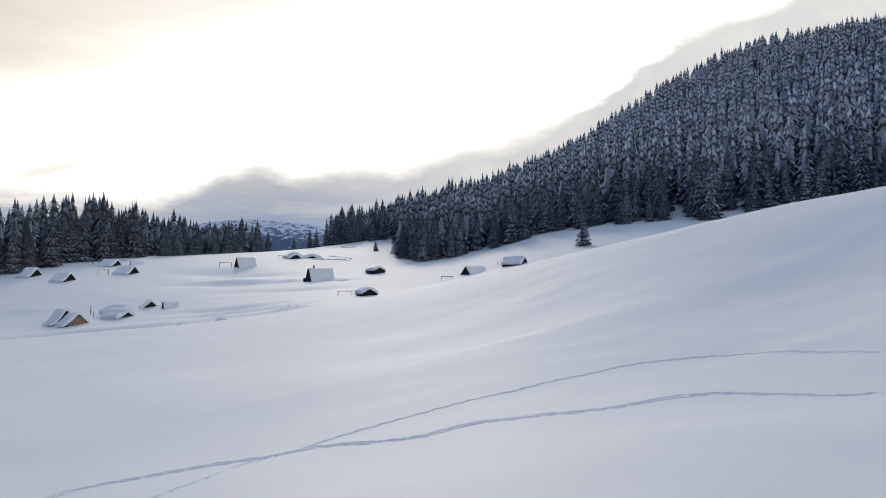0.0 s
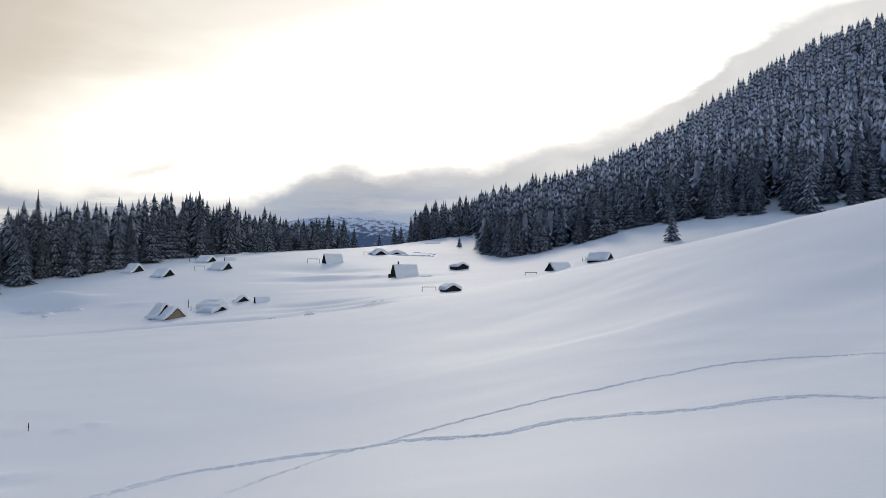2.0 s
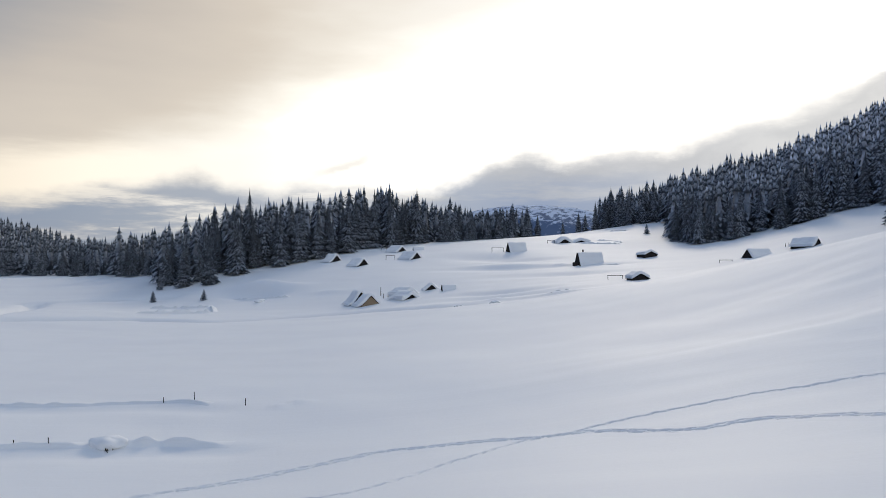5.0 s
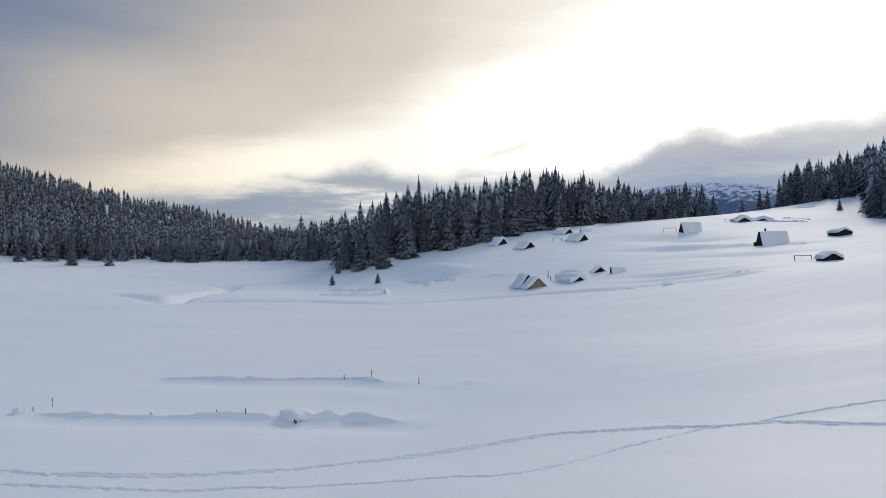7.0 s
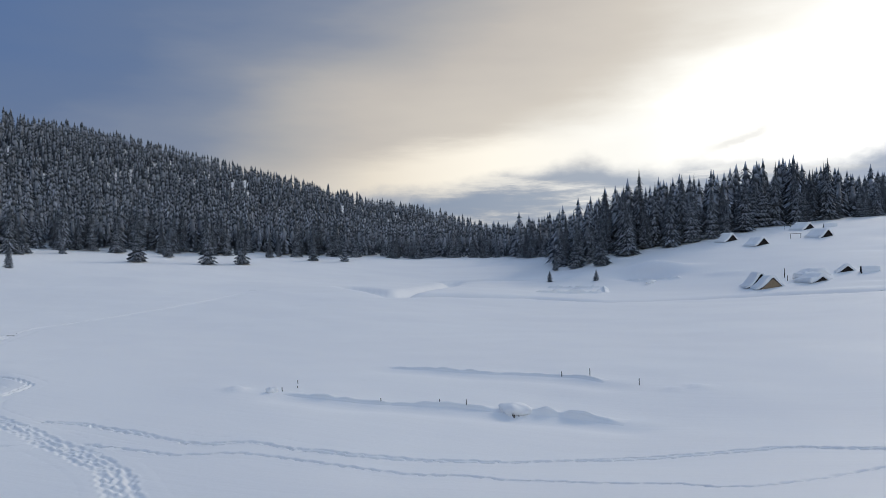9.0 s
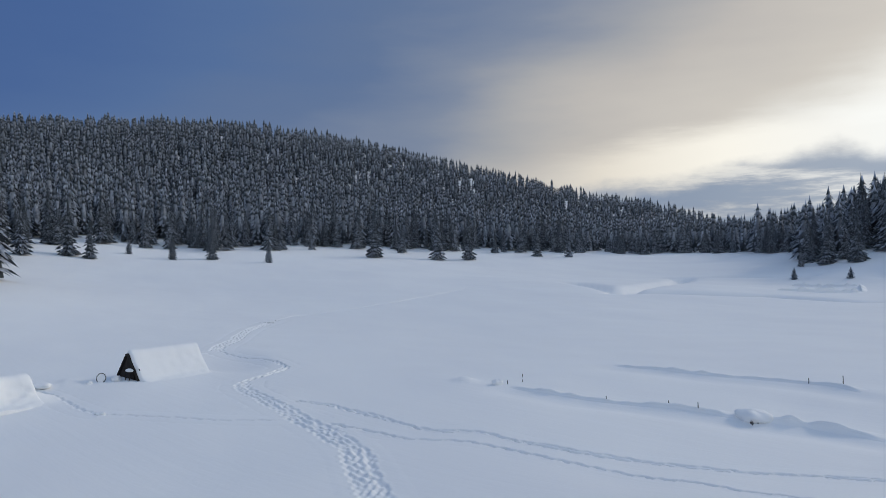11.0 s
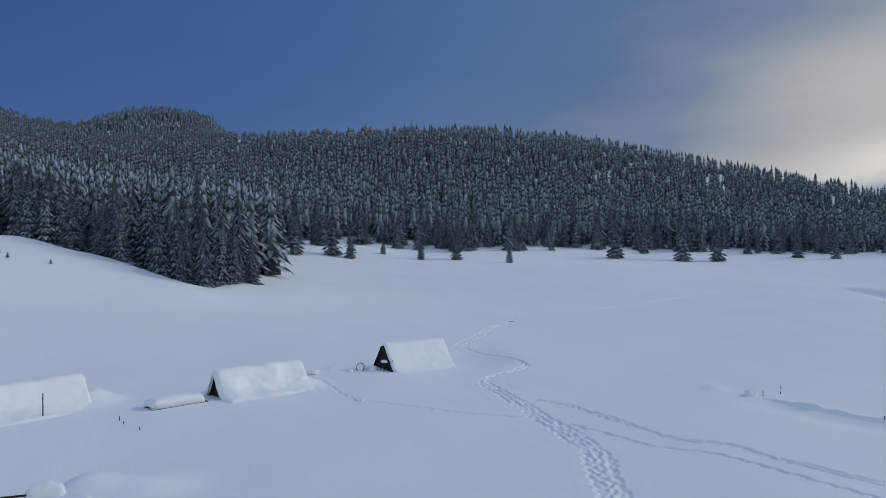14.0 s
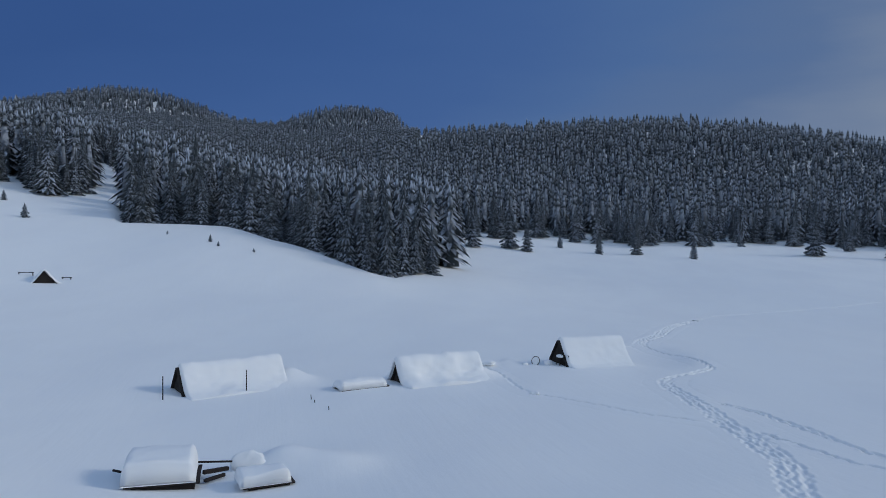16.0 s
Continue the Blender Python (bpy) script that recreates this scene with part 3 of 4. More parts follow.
def snow_drift(pts, h, wide, seed, label):
    """A low drift along a buried fence or wall: steep towards the field, drawn out behind."""
    line = np.array(smooth_line(pts, 0.2))
    tang = np.gradient(line, axis=0)
    tang /= np.linalg.norm(tang, axis=1)[:, None]
    side = np.stack([-tang[:, 1], tang[:, 0]], 1)
    side *= np.sign((side * line).sum(1))[:, None]
    at = np.concatenate([[0], np.cumsum(np.linalg.norm(np.diff(line, axis=0), axis=1))])
    ends = np.clip(np.minimum(at, at[-1] - at) / 1.2, 0, 1)
    grow = (1 + 0.28 * rough_noise(at, at * 0, 2.6, seed) + 0.6 * rough_noise(at, at * 0, 0.9, seed + 1)) * ends
    prof = np.array([(-1.1, -0.12), (-0.7, 0.03), (-0.35, 0.22), (-0.14, 0.68), (0.02, 1.0), (0.22, 0.95), (0.9, 0.6), (1.6, 0.2), (2.3, -0.12)])
    jit = 1 + 0.2 * rough_noise(at, at * 0, 1.5, seed + 2)
    off = prof[None, :, 0] * wide * jit[:, None]
    x = line[:, :1] + side[:, :1] * off
    y = line[:, 1:] + side[:, 1:] * off
    z = ground_z(x, y) + np.where(prof[None, :, 1] > 0, prof[None, :, 1] * h * grow[:, None], prof[None, :, 1])
    ob = mesh_object("snow_drift", np.stack([x, y, z], -1).reshape(-1, 3).tolist(), grid_faces(len(at), len(prof)).tolist(), ROOF_SNOW)
    tagged(ob, label, "snow drift", "drifts over buried fences")


snow_drift(FENCE_NEAR[:5], 0.22, 0.5, 61, "low snow drift over a buried fence line")
snow_drift(FENCE_NEAR[4:], 0.38, 0.6, 67, "higher humped snow drift over a buried fence line")
snow_drift(FENCE_FAR, 0.2, 0.5, 64, "low snow drift over a buried fence line")
snow_drift(PEN[:2], 0.7, 0.6, 70, "snow-covered wall of a small pen")
snow_drift(PEN[1:3], 0.7, 0.6, 73, "snow-covered wall of a small pen")
snow_drift(PEN[2:], 0.6, 0.6, 76, "snow-covered wall of a small pen")


def snow_heap(x, y, sx_, sy_, sz_, seed, label, hollow=True):
    """A rounded lump of snow; added dark twigs stand in for the dark hollow at its foot."""
    r = random.Random(seed)
    base = thing("snow_heap", pose(x, y, on_ground(x, y), 0, 0, r.uniform(0, 90)), label, "snow heap")
    bm = bmesh.new()
    ball(bm, 1.0, Matrix(), 28)
    for v in bm.verts:
        q = v.co
        k = 1 + 0.13 * math.sin(3.1 * q.x + seed) * math.cos(2.7 * q.y) + 0.07 * math.sin(7 * q.x + 5 * q.z + seed) + 0.05 * math.sin(9 * q.y - 6 * q.z)
        v.co = Vector((q.x * sx_ * k, q.y * sy_ * k, q.z * sz_ * k + sz_ * 0.15))
    for f in bm.faces:
        f.smooth = True
    part("snow_cap", bm, ROOF_SNOW, base)
    if hollow:
        out = Vector((-x, -y, 0)).normalized()
        turned = base.matrix_world.to_3x3().inverted() @ out
        for k in range(5):
            bm = bmesh.new()
            m = Matrix.Translation(turned * (max(sx_, sy_) * 0.86) + Vector((r.uniform(-0.25, 0.25), r.uniform(-0.25, 0.25), -0.1)))
            bmesh.ops.create_cone(bm, cap_ends=True, segments=6, radius1=0.035, radius2=0.02, depth=0.8, matrix=m @ Euler((r.uniform(-1, 1), r.uniform(-1, 1), 0)).to_matrix().to_4x4())
            part("twig", bm, BARK, base, "dark twig added to darken the hollow")


def thing(name, m, label, category, group="", kind=""):
    e = new(name)
    e.empty_display_size = 0.3
    e.matrix_world = m
    return tagged(e, label, category, group, kind)


def snow_shell(name, parent, profile, length, thick, seed, label="", lump=0.12, over=0.25, edge=1.0):
    """A thick soft layer of snow over a profile (across, up) that runs along y from 0 to -length, overhanging a little."""
    grain = 0.12 if parent.matrix_world.translation.length < 100 else 0.28
    prof = np.array(smooth_line([(a, b) for a, b in profile], grain))
    d = np.gradient(prof, axis=0)
    nrm = np.stack([-d[:, 1], d[:, 0]], 1)
    nrm /= np.linalg.norm(nrm, axis=1)[:, None]
    nrm *= np.sign(nrm[len(nrm) // 2, 1] or 1)
    whole = length + over + 0.45
    soft = min((0.55 * thick + 0.05) * edge, whole * 0.4)
    ease = soft * np.linspace(0, 1, 7) ** 2
    v = np.concatenate([ease, np.linspace(soft, whole - soft, max(4, int(whole / (2 * grain))))[1:-1], whole - ease[::-1]])
    yy = over - v
    end = np.minimum(v, whole - v)
    t = thick * np.sqrt(np.clip(1 - (1 - np.clip(end / soft, 0, 1)) ** 2, 0.0004, 1))
    u = np.concatenate([[0], np.cumsum(np.linalg.norm(np.diff(prof, axis=0), axis=1))])
    eave = np.sqrt(np.clip(1 - (1 - np.clip(np.minimum(u, u[-1] - u) / (0.45 * thick * edge), 0, 1)) ** 2, 0.01, 1))
    n = len(prof)
    U, Y = np.meshgrid(np.arange(n) * grain, yy, indexing="xy")
    lump = min(lump, 0.35 * thick)
    lumps = 1 + lump / max(thick, 0.1) * rough_noise(U + seed * 3, Y, 1.3, seed) + 0.4 * lump / max(thick, 0.1) * rough_noise(U, Y, 0.5, seed + 1)
    ox = prof[None, :, 0] + nrm[None, :, 0] * t[:, None] * eave[None, :] * lumps
    oz = prof[None, :, 1] + nrm[None, :, 1] * t[:, None] * eave[None, :] * lumps
    outer = np.stack([ox, np.broadcast_to(yy[:, None], ox.shape), oz], -1).reshape(-1, 3)
    inner = np.stack([np.broadcast_to(prof[None, :, 0], ox.shape), np.broadcast_to(yy[:, None], ox.shape), np.broadcast_to(prof[None, :, 1], ox.shape)], -1).reshape(-1, 3)
    m = len(outer)
    f = grid_faces(len(v), n)
    rim = [k for k in range(n)] + [r * n + n - 1 for r in range(1, len(v))] + [(len(v) - 1) * n + k for k in range(n - 2, -1, -1)] + [r * n for r in range(len(v) - 2, 0, -1)]
    side = [(a, b, b + m, a + m) for a, b in zip(rim, rim[1:] + rim[:1])]
    ob = mesh_object(name, np.concatenate([outer, inner]).tolist(), f.tolist() + (f[:, ::-1] + m).tolist() + side, ROOF_SNOW, parent=parent)
    if label:
        ob["label"] = label
    return ob


def hut(x, y, facing, length, width, height, label, thick=0.55, wood=None, door=False, sink=0.9, seed=1, chimney=False, flare=0.9, lump=0.15, over=0.15, porch=False, group="snowed-in huts"):
    """A gabled hut deep in snow; its front gable faces that way (degrees from +x), the ridge runs back from it."""
    wood = wood or DARK_WOOD
    base = thing("hut", pose(x, y, on_ground(x, y), 0, 0, facing - 90), label, "hut", group)
    base["label"] = label
    w = width / 2
    slope = height / w
    bm = bmesh.new()
    for yy in (0.0, -length):
        pts = [(-w, yy, 0), (w, yy, 0), (0, yy, height)]
        pts = [(-w - sink / slope, yy, -sink), (w + sink / slope, yy, -sink), (0, yy, height)]
        for p in pts:
            bm.verts.new(p)
    bm.verts.ensure_lookup_table()
    for f in ((0, 1, 2), (5, 4, 3), (0, 2, 5, 3), (2, 1, 4, 5), (1, 0, 3, 4)):
        bm.faces.new([bm.verts[i] for i in f])
    part("body", bm, wood, base)
    # upright boards of the front gable, a little proud of one another
    rnd = random.Random(seed)
    k = -w
    bm = bmesh.new()
    while k < w - 0.05:
        bw = rnd.uniform(0.16, 0.24)
        hgt = height - slope * max(abs(k), abs(k + bw)) - 0.03
        if hgt > 0.1:
            box(bm, bw - 0.015, 0.03, hgt + 0.4, Matrix.Translation((k + bw / 2, 0.02 + rnd.uniform(0, 0.02), -0.4)))
        k += bw
    part("gable", bm, wood, base)
    for sgn in (-1, 1):
        bm = bmesh.new()
        run = math.hypot(w, height) + 0.45
        ang = math.atan2(height, w)
        box(bm, run, length + 0.5, 0.09, Matrix.Translation((0, -length / 2, height + 0.03)) @ Matrix.Rotation(sgn * ang, 4, "Y") @ Matrix.Translation((sgn * (run / 2 - 0.02), 0, 0)))
        part("roof_slope", bm, DARK_WOOD, base, "dark shingled roof slope under snow")
    if door:
        bm = bmesh.new()
        box(bm, 0.8, 0.05, min(1.5, height * 0.6), Matrix.Translation((0.1, 0.07, -0.1)))
        part("door", bm, DARK_WOOD, base, "dark plank door half buried")
    foot = w + flare + 0.5
    prof = [(-foot, -0.45), (-w - 0.45 * flare, -0.12), (-w * 0.86, height * 0.16 + 0.08), (-w * 0.45, height * 0.56 + 0.08), (0, height + 0.12), (w * 0.45, height * 0.56 + 0.08), (w * 0.86, height * 0.16 + 0.08), (w + 0.45 * flare, -0.12), (foot, -0.45)]
    snow_shell("snow_cover", base, prof, length, thick, seed, "thick smooth snow covering the roof", lump, over)
    if porch:
        bm = bmesh.new()
        box(bm, 1.0, 1.2, 1.2, Matrix.Translation((-0.4, 0.9, -0.5)))
        part("porch", bm, wood, base, "small boarded porch before the gable")
    if chimney:
        bm = bmesh.new()
        box(bm, 0.35, 0.35, 1.0, Matrix.Translation((0.3, -length * 0.25, height)))
        part("chimney", bm, DARK_WOOD, base, "dark stubby chimney")
    return base


def low_hut(x, y, facing, length, width, label, wall=0.7, rise=0.9, thick=0.55, seed=1, wood=None, group="snowed-in huts", name="hut", over=0.4, lump=0.12, edge=1.0):
    """A low hut with a shallow roof: dark wall showing under a thick cap of snow."""
    wood = wood or DARK_WOOD
    base = thing(name, pose(x, y, on_ground(x, y), 0, 0, facing - 90), label, name, group)
    w = width / 2
    bm = bmesh.new()
    outline = [(-w, -0.6), (w, -0.6), (w, wall), (0, wall + rise), (-w, wall)]
    a = [bm.verts.new((p, 0, q)) for p, q in outline]
    b = [bm.verts.new((p, -length, q)) for p, q in outline]
    bm.faces.new(a[::1])
    bm.faces.new(b[::-1])
    for i in range(5):
        j = (i + 1) % 5
        bm.faces.new((a[j], a[i], b[i], b[j]))
    bmesh.ops.recalc_face_normals(bm, faces=bm.faces)
    part("wall", bm, wood, base)
    for k, z in enumerate(np.arange(0.0, wall, 0.22)):
        bm = bmesh.new()
        box(bm, width + 0.1, 0.06, 0.18, Matrix.Translation((0, 0.03, float(z))))
        part("log", bm, wood, base)
    ang = math.atan2(rise, w)
    for sgn in (-1, 1):
        bm = bmesh.new()
        run = math.hypot(w, rise) + 0.2
        box(bm, run, length + 0.6, 0.08, Matrix.Translation((0, -length / 2, wall + rise + 0.02)) @ Matrix.Rotation(sgn * ang, 4, "Y") @ Matrix.Translation((sgn * run / 2, 0, 0)))
        part("roof_slope", bm, DARK_WOOD, base, "dark shingled roof slope under snow")
    e = w + 0.2
    prof = [(-e, wall - rise * 0.2 / w + 0.08), (-w * 0.5, wall + rise * 0.5 + 0.12), (0, wall + rise + 0.12), (w * 0.5, wall + rise * 0.5 + 0.12), (e, wall - rise * 0.2 / w + 0.08)]
    snow_shell("snow_cover", base, prof, length, thick, seed, "thick rounded cap of snow on the roof", lump, over, edge)
    return base


# heaps and lips of snow
snow_drift([(-45.8, 331.0), (-41.0, 327.0), (-37.0, 322.0)], 0.5, 0.8, 85, "curved lip of blown snow on the crest")
snow_drift([(-46.4, 262.0), (-40.0, 260.5), (-31.8, 258.0)], 0.35, 0.5, 88, "low snow drift over a buried fence line")
snow_drift([(-42.0, 272.0), (-36.0, 268.0), (-31.8, 262.0)], 0.3, 0.5, 91, "low snow drift over a buried fence line")
snow_drift([(-31.0, 203.2), (-28.0, 202.6), (-25.0, 201.6)], 0.3, 0.5, 94, "low snow drift beside the tall hut")
snow_heap(-37.7, 38.5, 1.25, 1.0, 0.46, 4, "rounded heap of snow with a dark hollow at the buried fence")
snow_heap(-55.4, 28.4, 0.45, 0.4, 0.4, 5, "small lumpy heap of snow at the fence's end", False)
snow_heap(-70.7, -6.6, 1.0, 0.75, 0.26, 11, "small peak of piled snow beside the buried hut", False)
snow_heap(-58.3, -1.7, 0.45, 0.3, 0.22, 12, "clod of snow lying on smooth snow", False)
snow_heap(-113.7, 167.2, 1.6, 0.9, 0.7, 6, "low rounded snow lump on the meadow", False)
snow_heap(-48.6, 139.3, 1.0, 0.6, 0.4, 7, "low rounded snow lump on the meadow", False)
snow_heap(-40.8, 138.4, 1.3, 0.6, 0.5, 8, "low rounded snow lump on the meadow", False)
snow_drift([(-31.0, 143.0), (-29.2, 144.4), (-27.4, 145.8)], 0.3, 0.6, 79, "curved lip of blown snow on the slope")
snow_drift([(-126.0, 172.6), (-121.0, 171.2), (-116.0, 171.0), (-108.0, 172.3)], 0.5, 0.8, 82, "curved lip of snow at a hollow")

# nearest huts on the valley floor
hut(-73.1, 0.3, -64, 6.3, 3.7, 2.15, "dark wooden hut with steep snow-covered roof and open porch", seed=3, thick=0.3, lump=0.07, over=0.02, flare=0.9)
hut(-61.2, -13.0, -53, 7.2, 2.3, 1.65, "dark wooden hut almost buried under lumpy snow", seed=5, thick=0.52, lump=0.2, flare=1.4, over=0.45)
hut(-54.1, -28.9, -46, 7.9, 2.8, 1.8, "long dark wooden hut under a smooth snow roof", seed=7, thick=0.36, lump=0.12, flare=1.2, over=0.04)
hut(-103.1, -76.8, 38, 3.5, 3.0, 1.8, "small brown hut gable standing out of deep snow", seed=9, thick=0.25)
disc = thing("round_disc", pose(-72.3, -1.95, on_ground(-72.3, -1.95) + 0.32, 74, 0, 62), "round disc rimmed with snow leaning by the hut", "disc")
bm = bmesh.new()
bmesh.ops.create_cone(bm, cap_ends=True, segments=24, radius1=0.40, radius2=0.38, depth=0.05)
part("plate", bm, ROOF_SNOW, disc)
bm = bmesh.new()
for k in range(28):
    a = 6.2832 * k / 28
    ball(bm, 0.045, Matrix.Translation((0.42 * math.cos(a), 0.42 * math.sin(a), 0.02)), 8)
part("rim", bm, BARK, disc, "dark rim edged with snow")
shelf = thing("garden_table", pose(-72.2, 0.35, on_ground(-72.2, 0.35), 0, 0, 26), "snow-laden wooden table in the open gable", "table")
for px, py in ((-0.38, -0.2), (0.38, -0.2), (-0.38, 0.2), (0.38, 0.2)):
    bm = bmesh.new()
    box(bm, 0.07, 0.07, 1.0, Matrix.Translation((px, py, -0.3)))
    part("leg", bm, DARK_WOOD, shelf)
bm = bmesh.new()
box(bm, 0.95, 0.5, 0.05, Matrix.Translation((0, 0, 0.7)))
part("tabletop", bm, DARK_WOOD, shelf)
bm = bmesh.new()
ball(bm, 0.5, Matrix.Translation((0, 0, 0.84)) @ Matrix.Diagonal((1.05, 0.6, 0.36, 1)), 16)
part("snow_cap", bm, ROOF_SNOW, shelf, "rounded snow on the tabletop")
for px, py, turn, lean in ((-71.9, 1.05, 20, 14), (-72.05, 0.8, 28, 20), (-71.8, 1.3, 24, 10)):
    plank = thing("plank", pose(px, py, on_ground(px, py) - 0.1, lean, 0, turn), "dark plank leaning at the hut's gable", "plank", "planks at the gable")
    bm = bmesh.new()
    box(bm, 0.2, 0.04, 1.15)
    part("board", bm, DARK_WOOD, plank)
snow_heap(-72.4, -0.75, 0.5, 0.4, 0.4, 31, "small heap of snow before the hut's gable", False)
snow_heap(-71.9, -2.9, 0.35, 0.3, 0.2, 32, "clod of snow lying beside the disc", False)
low_hut(-34.7, -17.75, 114, 2.8, 2.6, "low dark log hut under a thick snow slab", wall=0.34, rise=0.12, thick=1.12, seed=11, over=0.12, lump=0.10, edge=0.5)
low_hut(-35.3, -13.3, 125, 1.9, 1.2, "small lean-to shed sunk under thick snow", wall=0.08, rise=0.05, thick=0.6, seed=13, over=0.12, lump=0.12, edge=0.6)
snow_heap(-37.2, -16.0, 0.6, 1.0, 0.62, 21, "upright block of packed snow between the sheds", False)
low_hut(-59.9, -14.2, 130, 3.6, 1.3, "low woodpile under a flat layer of snow", wall=-0.05, rise=0.1, thick=0.6, seed=14, over=0.1, name="woodpile")

# huts on the rising meadow
hut(-76.3, 156.8, -48, 5.0, 4.2, 2.0, "hut with pale new board gable under snow", wood=TAN_WOOD, seed=15, thick=0.6, lump=0.2, over=0.3)
hut(-80.6, 160.2, -46, 5.0, 4.0, 2.6, "dark wooden hut with snow roof behind the pale hut", seed=17, thick=0.5, over=0.3)
hut(-68.3, 161.7, -30, 5.0, 2.8, 0.85, "low hut rounded over with snow", seed=19, thick=0.85, lump=0.25, over=0.5)
hut(-70.6, 167.0, -20, 4.6, 3.4, 1.0, "buried hut under a rounded snow heap", seed=20, thick=0.95, lump=0.25, over=0.5)
hut(-67.3, 172.5, -60, 3.0, 2.6, 1.05, "small dark gabled hut with snow cap", seed=21, thick=0.6, over=0.3, flare=0.5)
hut(-63.6, 170.0, -155, 3.0, 2.0, 1.25, "small hut with its white roof side showing", seed=23, thick=0.18, flare=0.1, over=0.0)
hut(-123.0, 225.9, -22, 4.2, 4.0, 1.9, "dark gabled hut at the forest edge", seed=25, thick=0.6, over=0.25)
hut(-106.7, 213.9, -22, 4.6, 3.8, 1.8, "dark gabled hut with snow roof", seed=27, thick=0.6, over=0.2)
hut(-93.9, 227.0, -20, 5.2, 4.0, 1.8, "dark gabled hut with broad snow roof", seed=29, thick=0.7, over=0.2)
hut(-108.6, 248.8, -15, 5.0, 4.2, 1.5, "dark gabled hut near the spruces", seed=31, thick=0.65, over=0.2)
hut(-104.6, 250.0, -150, 3.4, 2.0, 1.1, "small shed under snow near the spruces", seed=32, thick=0.25, flare=0.2)
hut(-66.0, 239.0, -144, 5.6, 3.8, 3.0, "steep hut with dark gable and white roof", seed=33, thick=0.18, flare=0.2)
low_hut(-52.5, 266.0, -60, 6.0, 5.4, "low hut mounded over with snow", wall=-0.3, rise=1.5, thick=1.0, seed=35, over=0.5, lump=0.3)
low_hut(-47.0, 268.0, -75, 7.0, 6.0, "broad low hut buried in snow", wall=-0.6, rise=1.1, thick=1.1, seed=36, lump=0.3, over=0.6)
hut(-37.0, 205.3, -149, 6.6, 3.6, 3.2, "tall steep-roofed hut with chimney and white roof", seed=37, thick=0.18, chimney=True, flare=0.2, over=-0.05, porch=True)
low_hut(-18.5, 216.5, -50, 3.8, 4.0, "dark log hut under a thick snow cap", wall=0.7, rise=0.8, thick=0.5, seed=39)
low_hut(-15.8, 160.2, -62, 3.2, 3.6, "dark gabled log hut under thick rounded snow", wall=0.3, rise=0.9, seed=41, thick=0.6)
hut(5.7, 186.4, -140, 5.8, 3.2, 1.8, "dark gabled hut behind the snow slope", seed=43, thick=0.4, flare=0.3)
hut(20.7, 189.6, -28, 5.2, 3.0, 1.25, "low snow-capped hut beside the forest", seed=45, thick=0.5, lump=0.2)


# poles, stakes, rails and beams
def post(x, y, h, r=0.05, lean=0.0, label="weathered wooden post standing in snow", name="post", group="posts in the snow"):
    bm = bmesh.new()
    bmesh.ops.create_cone(bm, cap_ends=True, segments=8, radius1=r * 1.15, radius2=r * 0.85, depth=h + 0.6, matrix=Matrix.Translation((0, 0, h / 2 - 0.3)))
    me = bpy.data.meshes.new(name)
    bm.to_mesh(me)
    bm.free()
    me.materials.append(DARK_WOOD)
    ob = new(name, me)
    ob.matrix_world = pose(x, y, on_ground(x, y), lean, lean * 0.6, 0)
    tagged(ob, label, "post", group)


def rail(x, y, turn, length, h):
    base = thing("wooden_rail", pose(x, y, on_ground(x, y), 0, 0, turn), "dark wooden rail on two posts above the snow", "rail", "rails beside huts")
    for s in (-0.5, 0.5):
        bm = bmesh.new()
        box(bm, 0.12, 0.12, h + 0.6, Matrix.Translation((s * length, 0, -0.6)))
        part("post", bm, DARK_WOOD, base)
    bm = bmesh.new()
    box(bm, length + 0.3, 0.12, 0.12, Matrix.Translation((0, 0, h)))
    part("bar", bm, DARK_WOOD, base)


post(-51.5, -28.8, 1.75, 0.045, label="tall thin dark pole beside the long hut", name="pole")
post(-55.0, -23.8, 1.8, 0.045, label="tall thin dark pole beside the long hut", name="pole")
for px, py, ph in ((-57.7, 32.1, 0.3), (-43.1, 35.9, 0.35), (-53.9, -18.2, 0.35), (-52.9, -17.6, 0.2), (-50.9, -15.9, 0.25), (-55.6, 30.9, 0.2), (-54.9, 29.1, 0.35), (-43.9, 50.7, 0.5), (-41.4, 51.5, 0.85), (-36.7, 52.0, 0.6), (-41.0, 36.7, 0.6), (-46.6, 33.0, 0.4)):
    post(px, py, ph, 0.032, 4.0, label="short weathered fence stake poking out of snow", name="stake", group="fence stakes")
post(-79.5, 168.9, 2.1, 0.09, label="tall wooden pole between the huts", name="pole")
post(-77.0, 165.0, 1.2, 0.07, label="leaning wooden pole between the huts", name="pole")
for px, py, turn, ln, h in ((-102.6, 225.4, 15, 3.2, 1.8), (-116.3, 249.7, 15, 2.2, 1.5), (-69.6, 238.7, 12, 4.2, 1.9), (-21.7, 165.5, 10, 3.4, 1.1), (-57.5, 266.0, 5, 2.8, 1.4), (-22.0, 219.3, 10, 1.8, 1.0), (1.0, 184.5, 0, 3.0, 0.6), (-105.8, -82.0, 100, 2.4, 0.5), (-107.2, -76.0, 100, 1.4, 0.35)):
    rail(px, py, turn, ln * 0.9, h * 0.72)


def beam(a, b, thick, label):
    a, b = Vector(a), Vector(b)
    bm = bmesh.new()
    box(bm, thick, thick, (b - a).length)
    me = bpy.data.meshes.new("beam")
    bm.to_mesh(me)
    bm.free()
    me.materials.append(DARK_WOOD)
    ob = new("beam", me)
    ob.matrix_world = Matrix.Translation(a) @ (b - a).to_track_quat("Z", "Y").to_matrix().to_4x4()
    tagged(ob, label, "beam", "beams between the sheds")


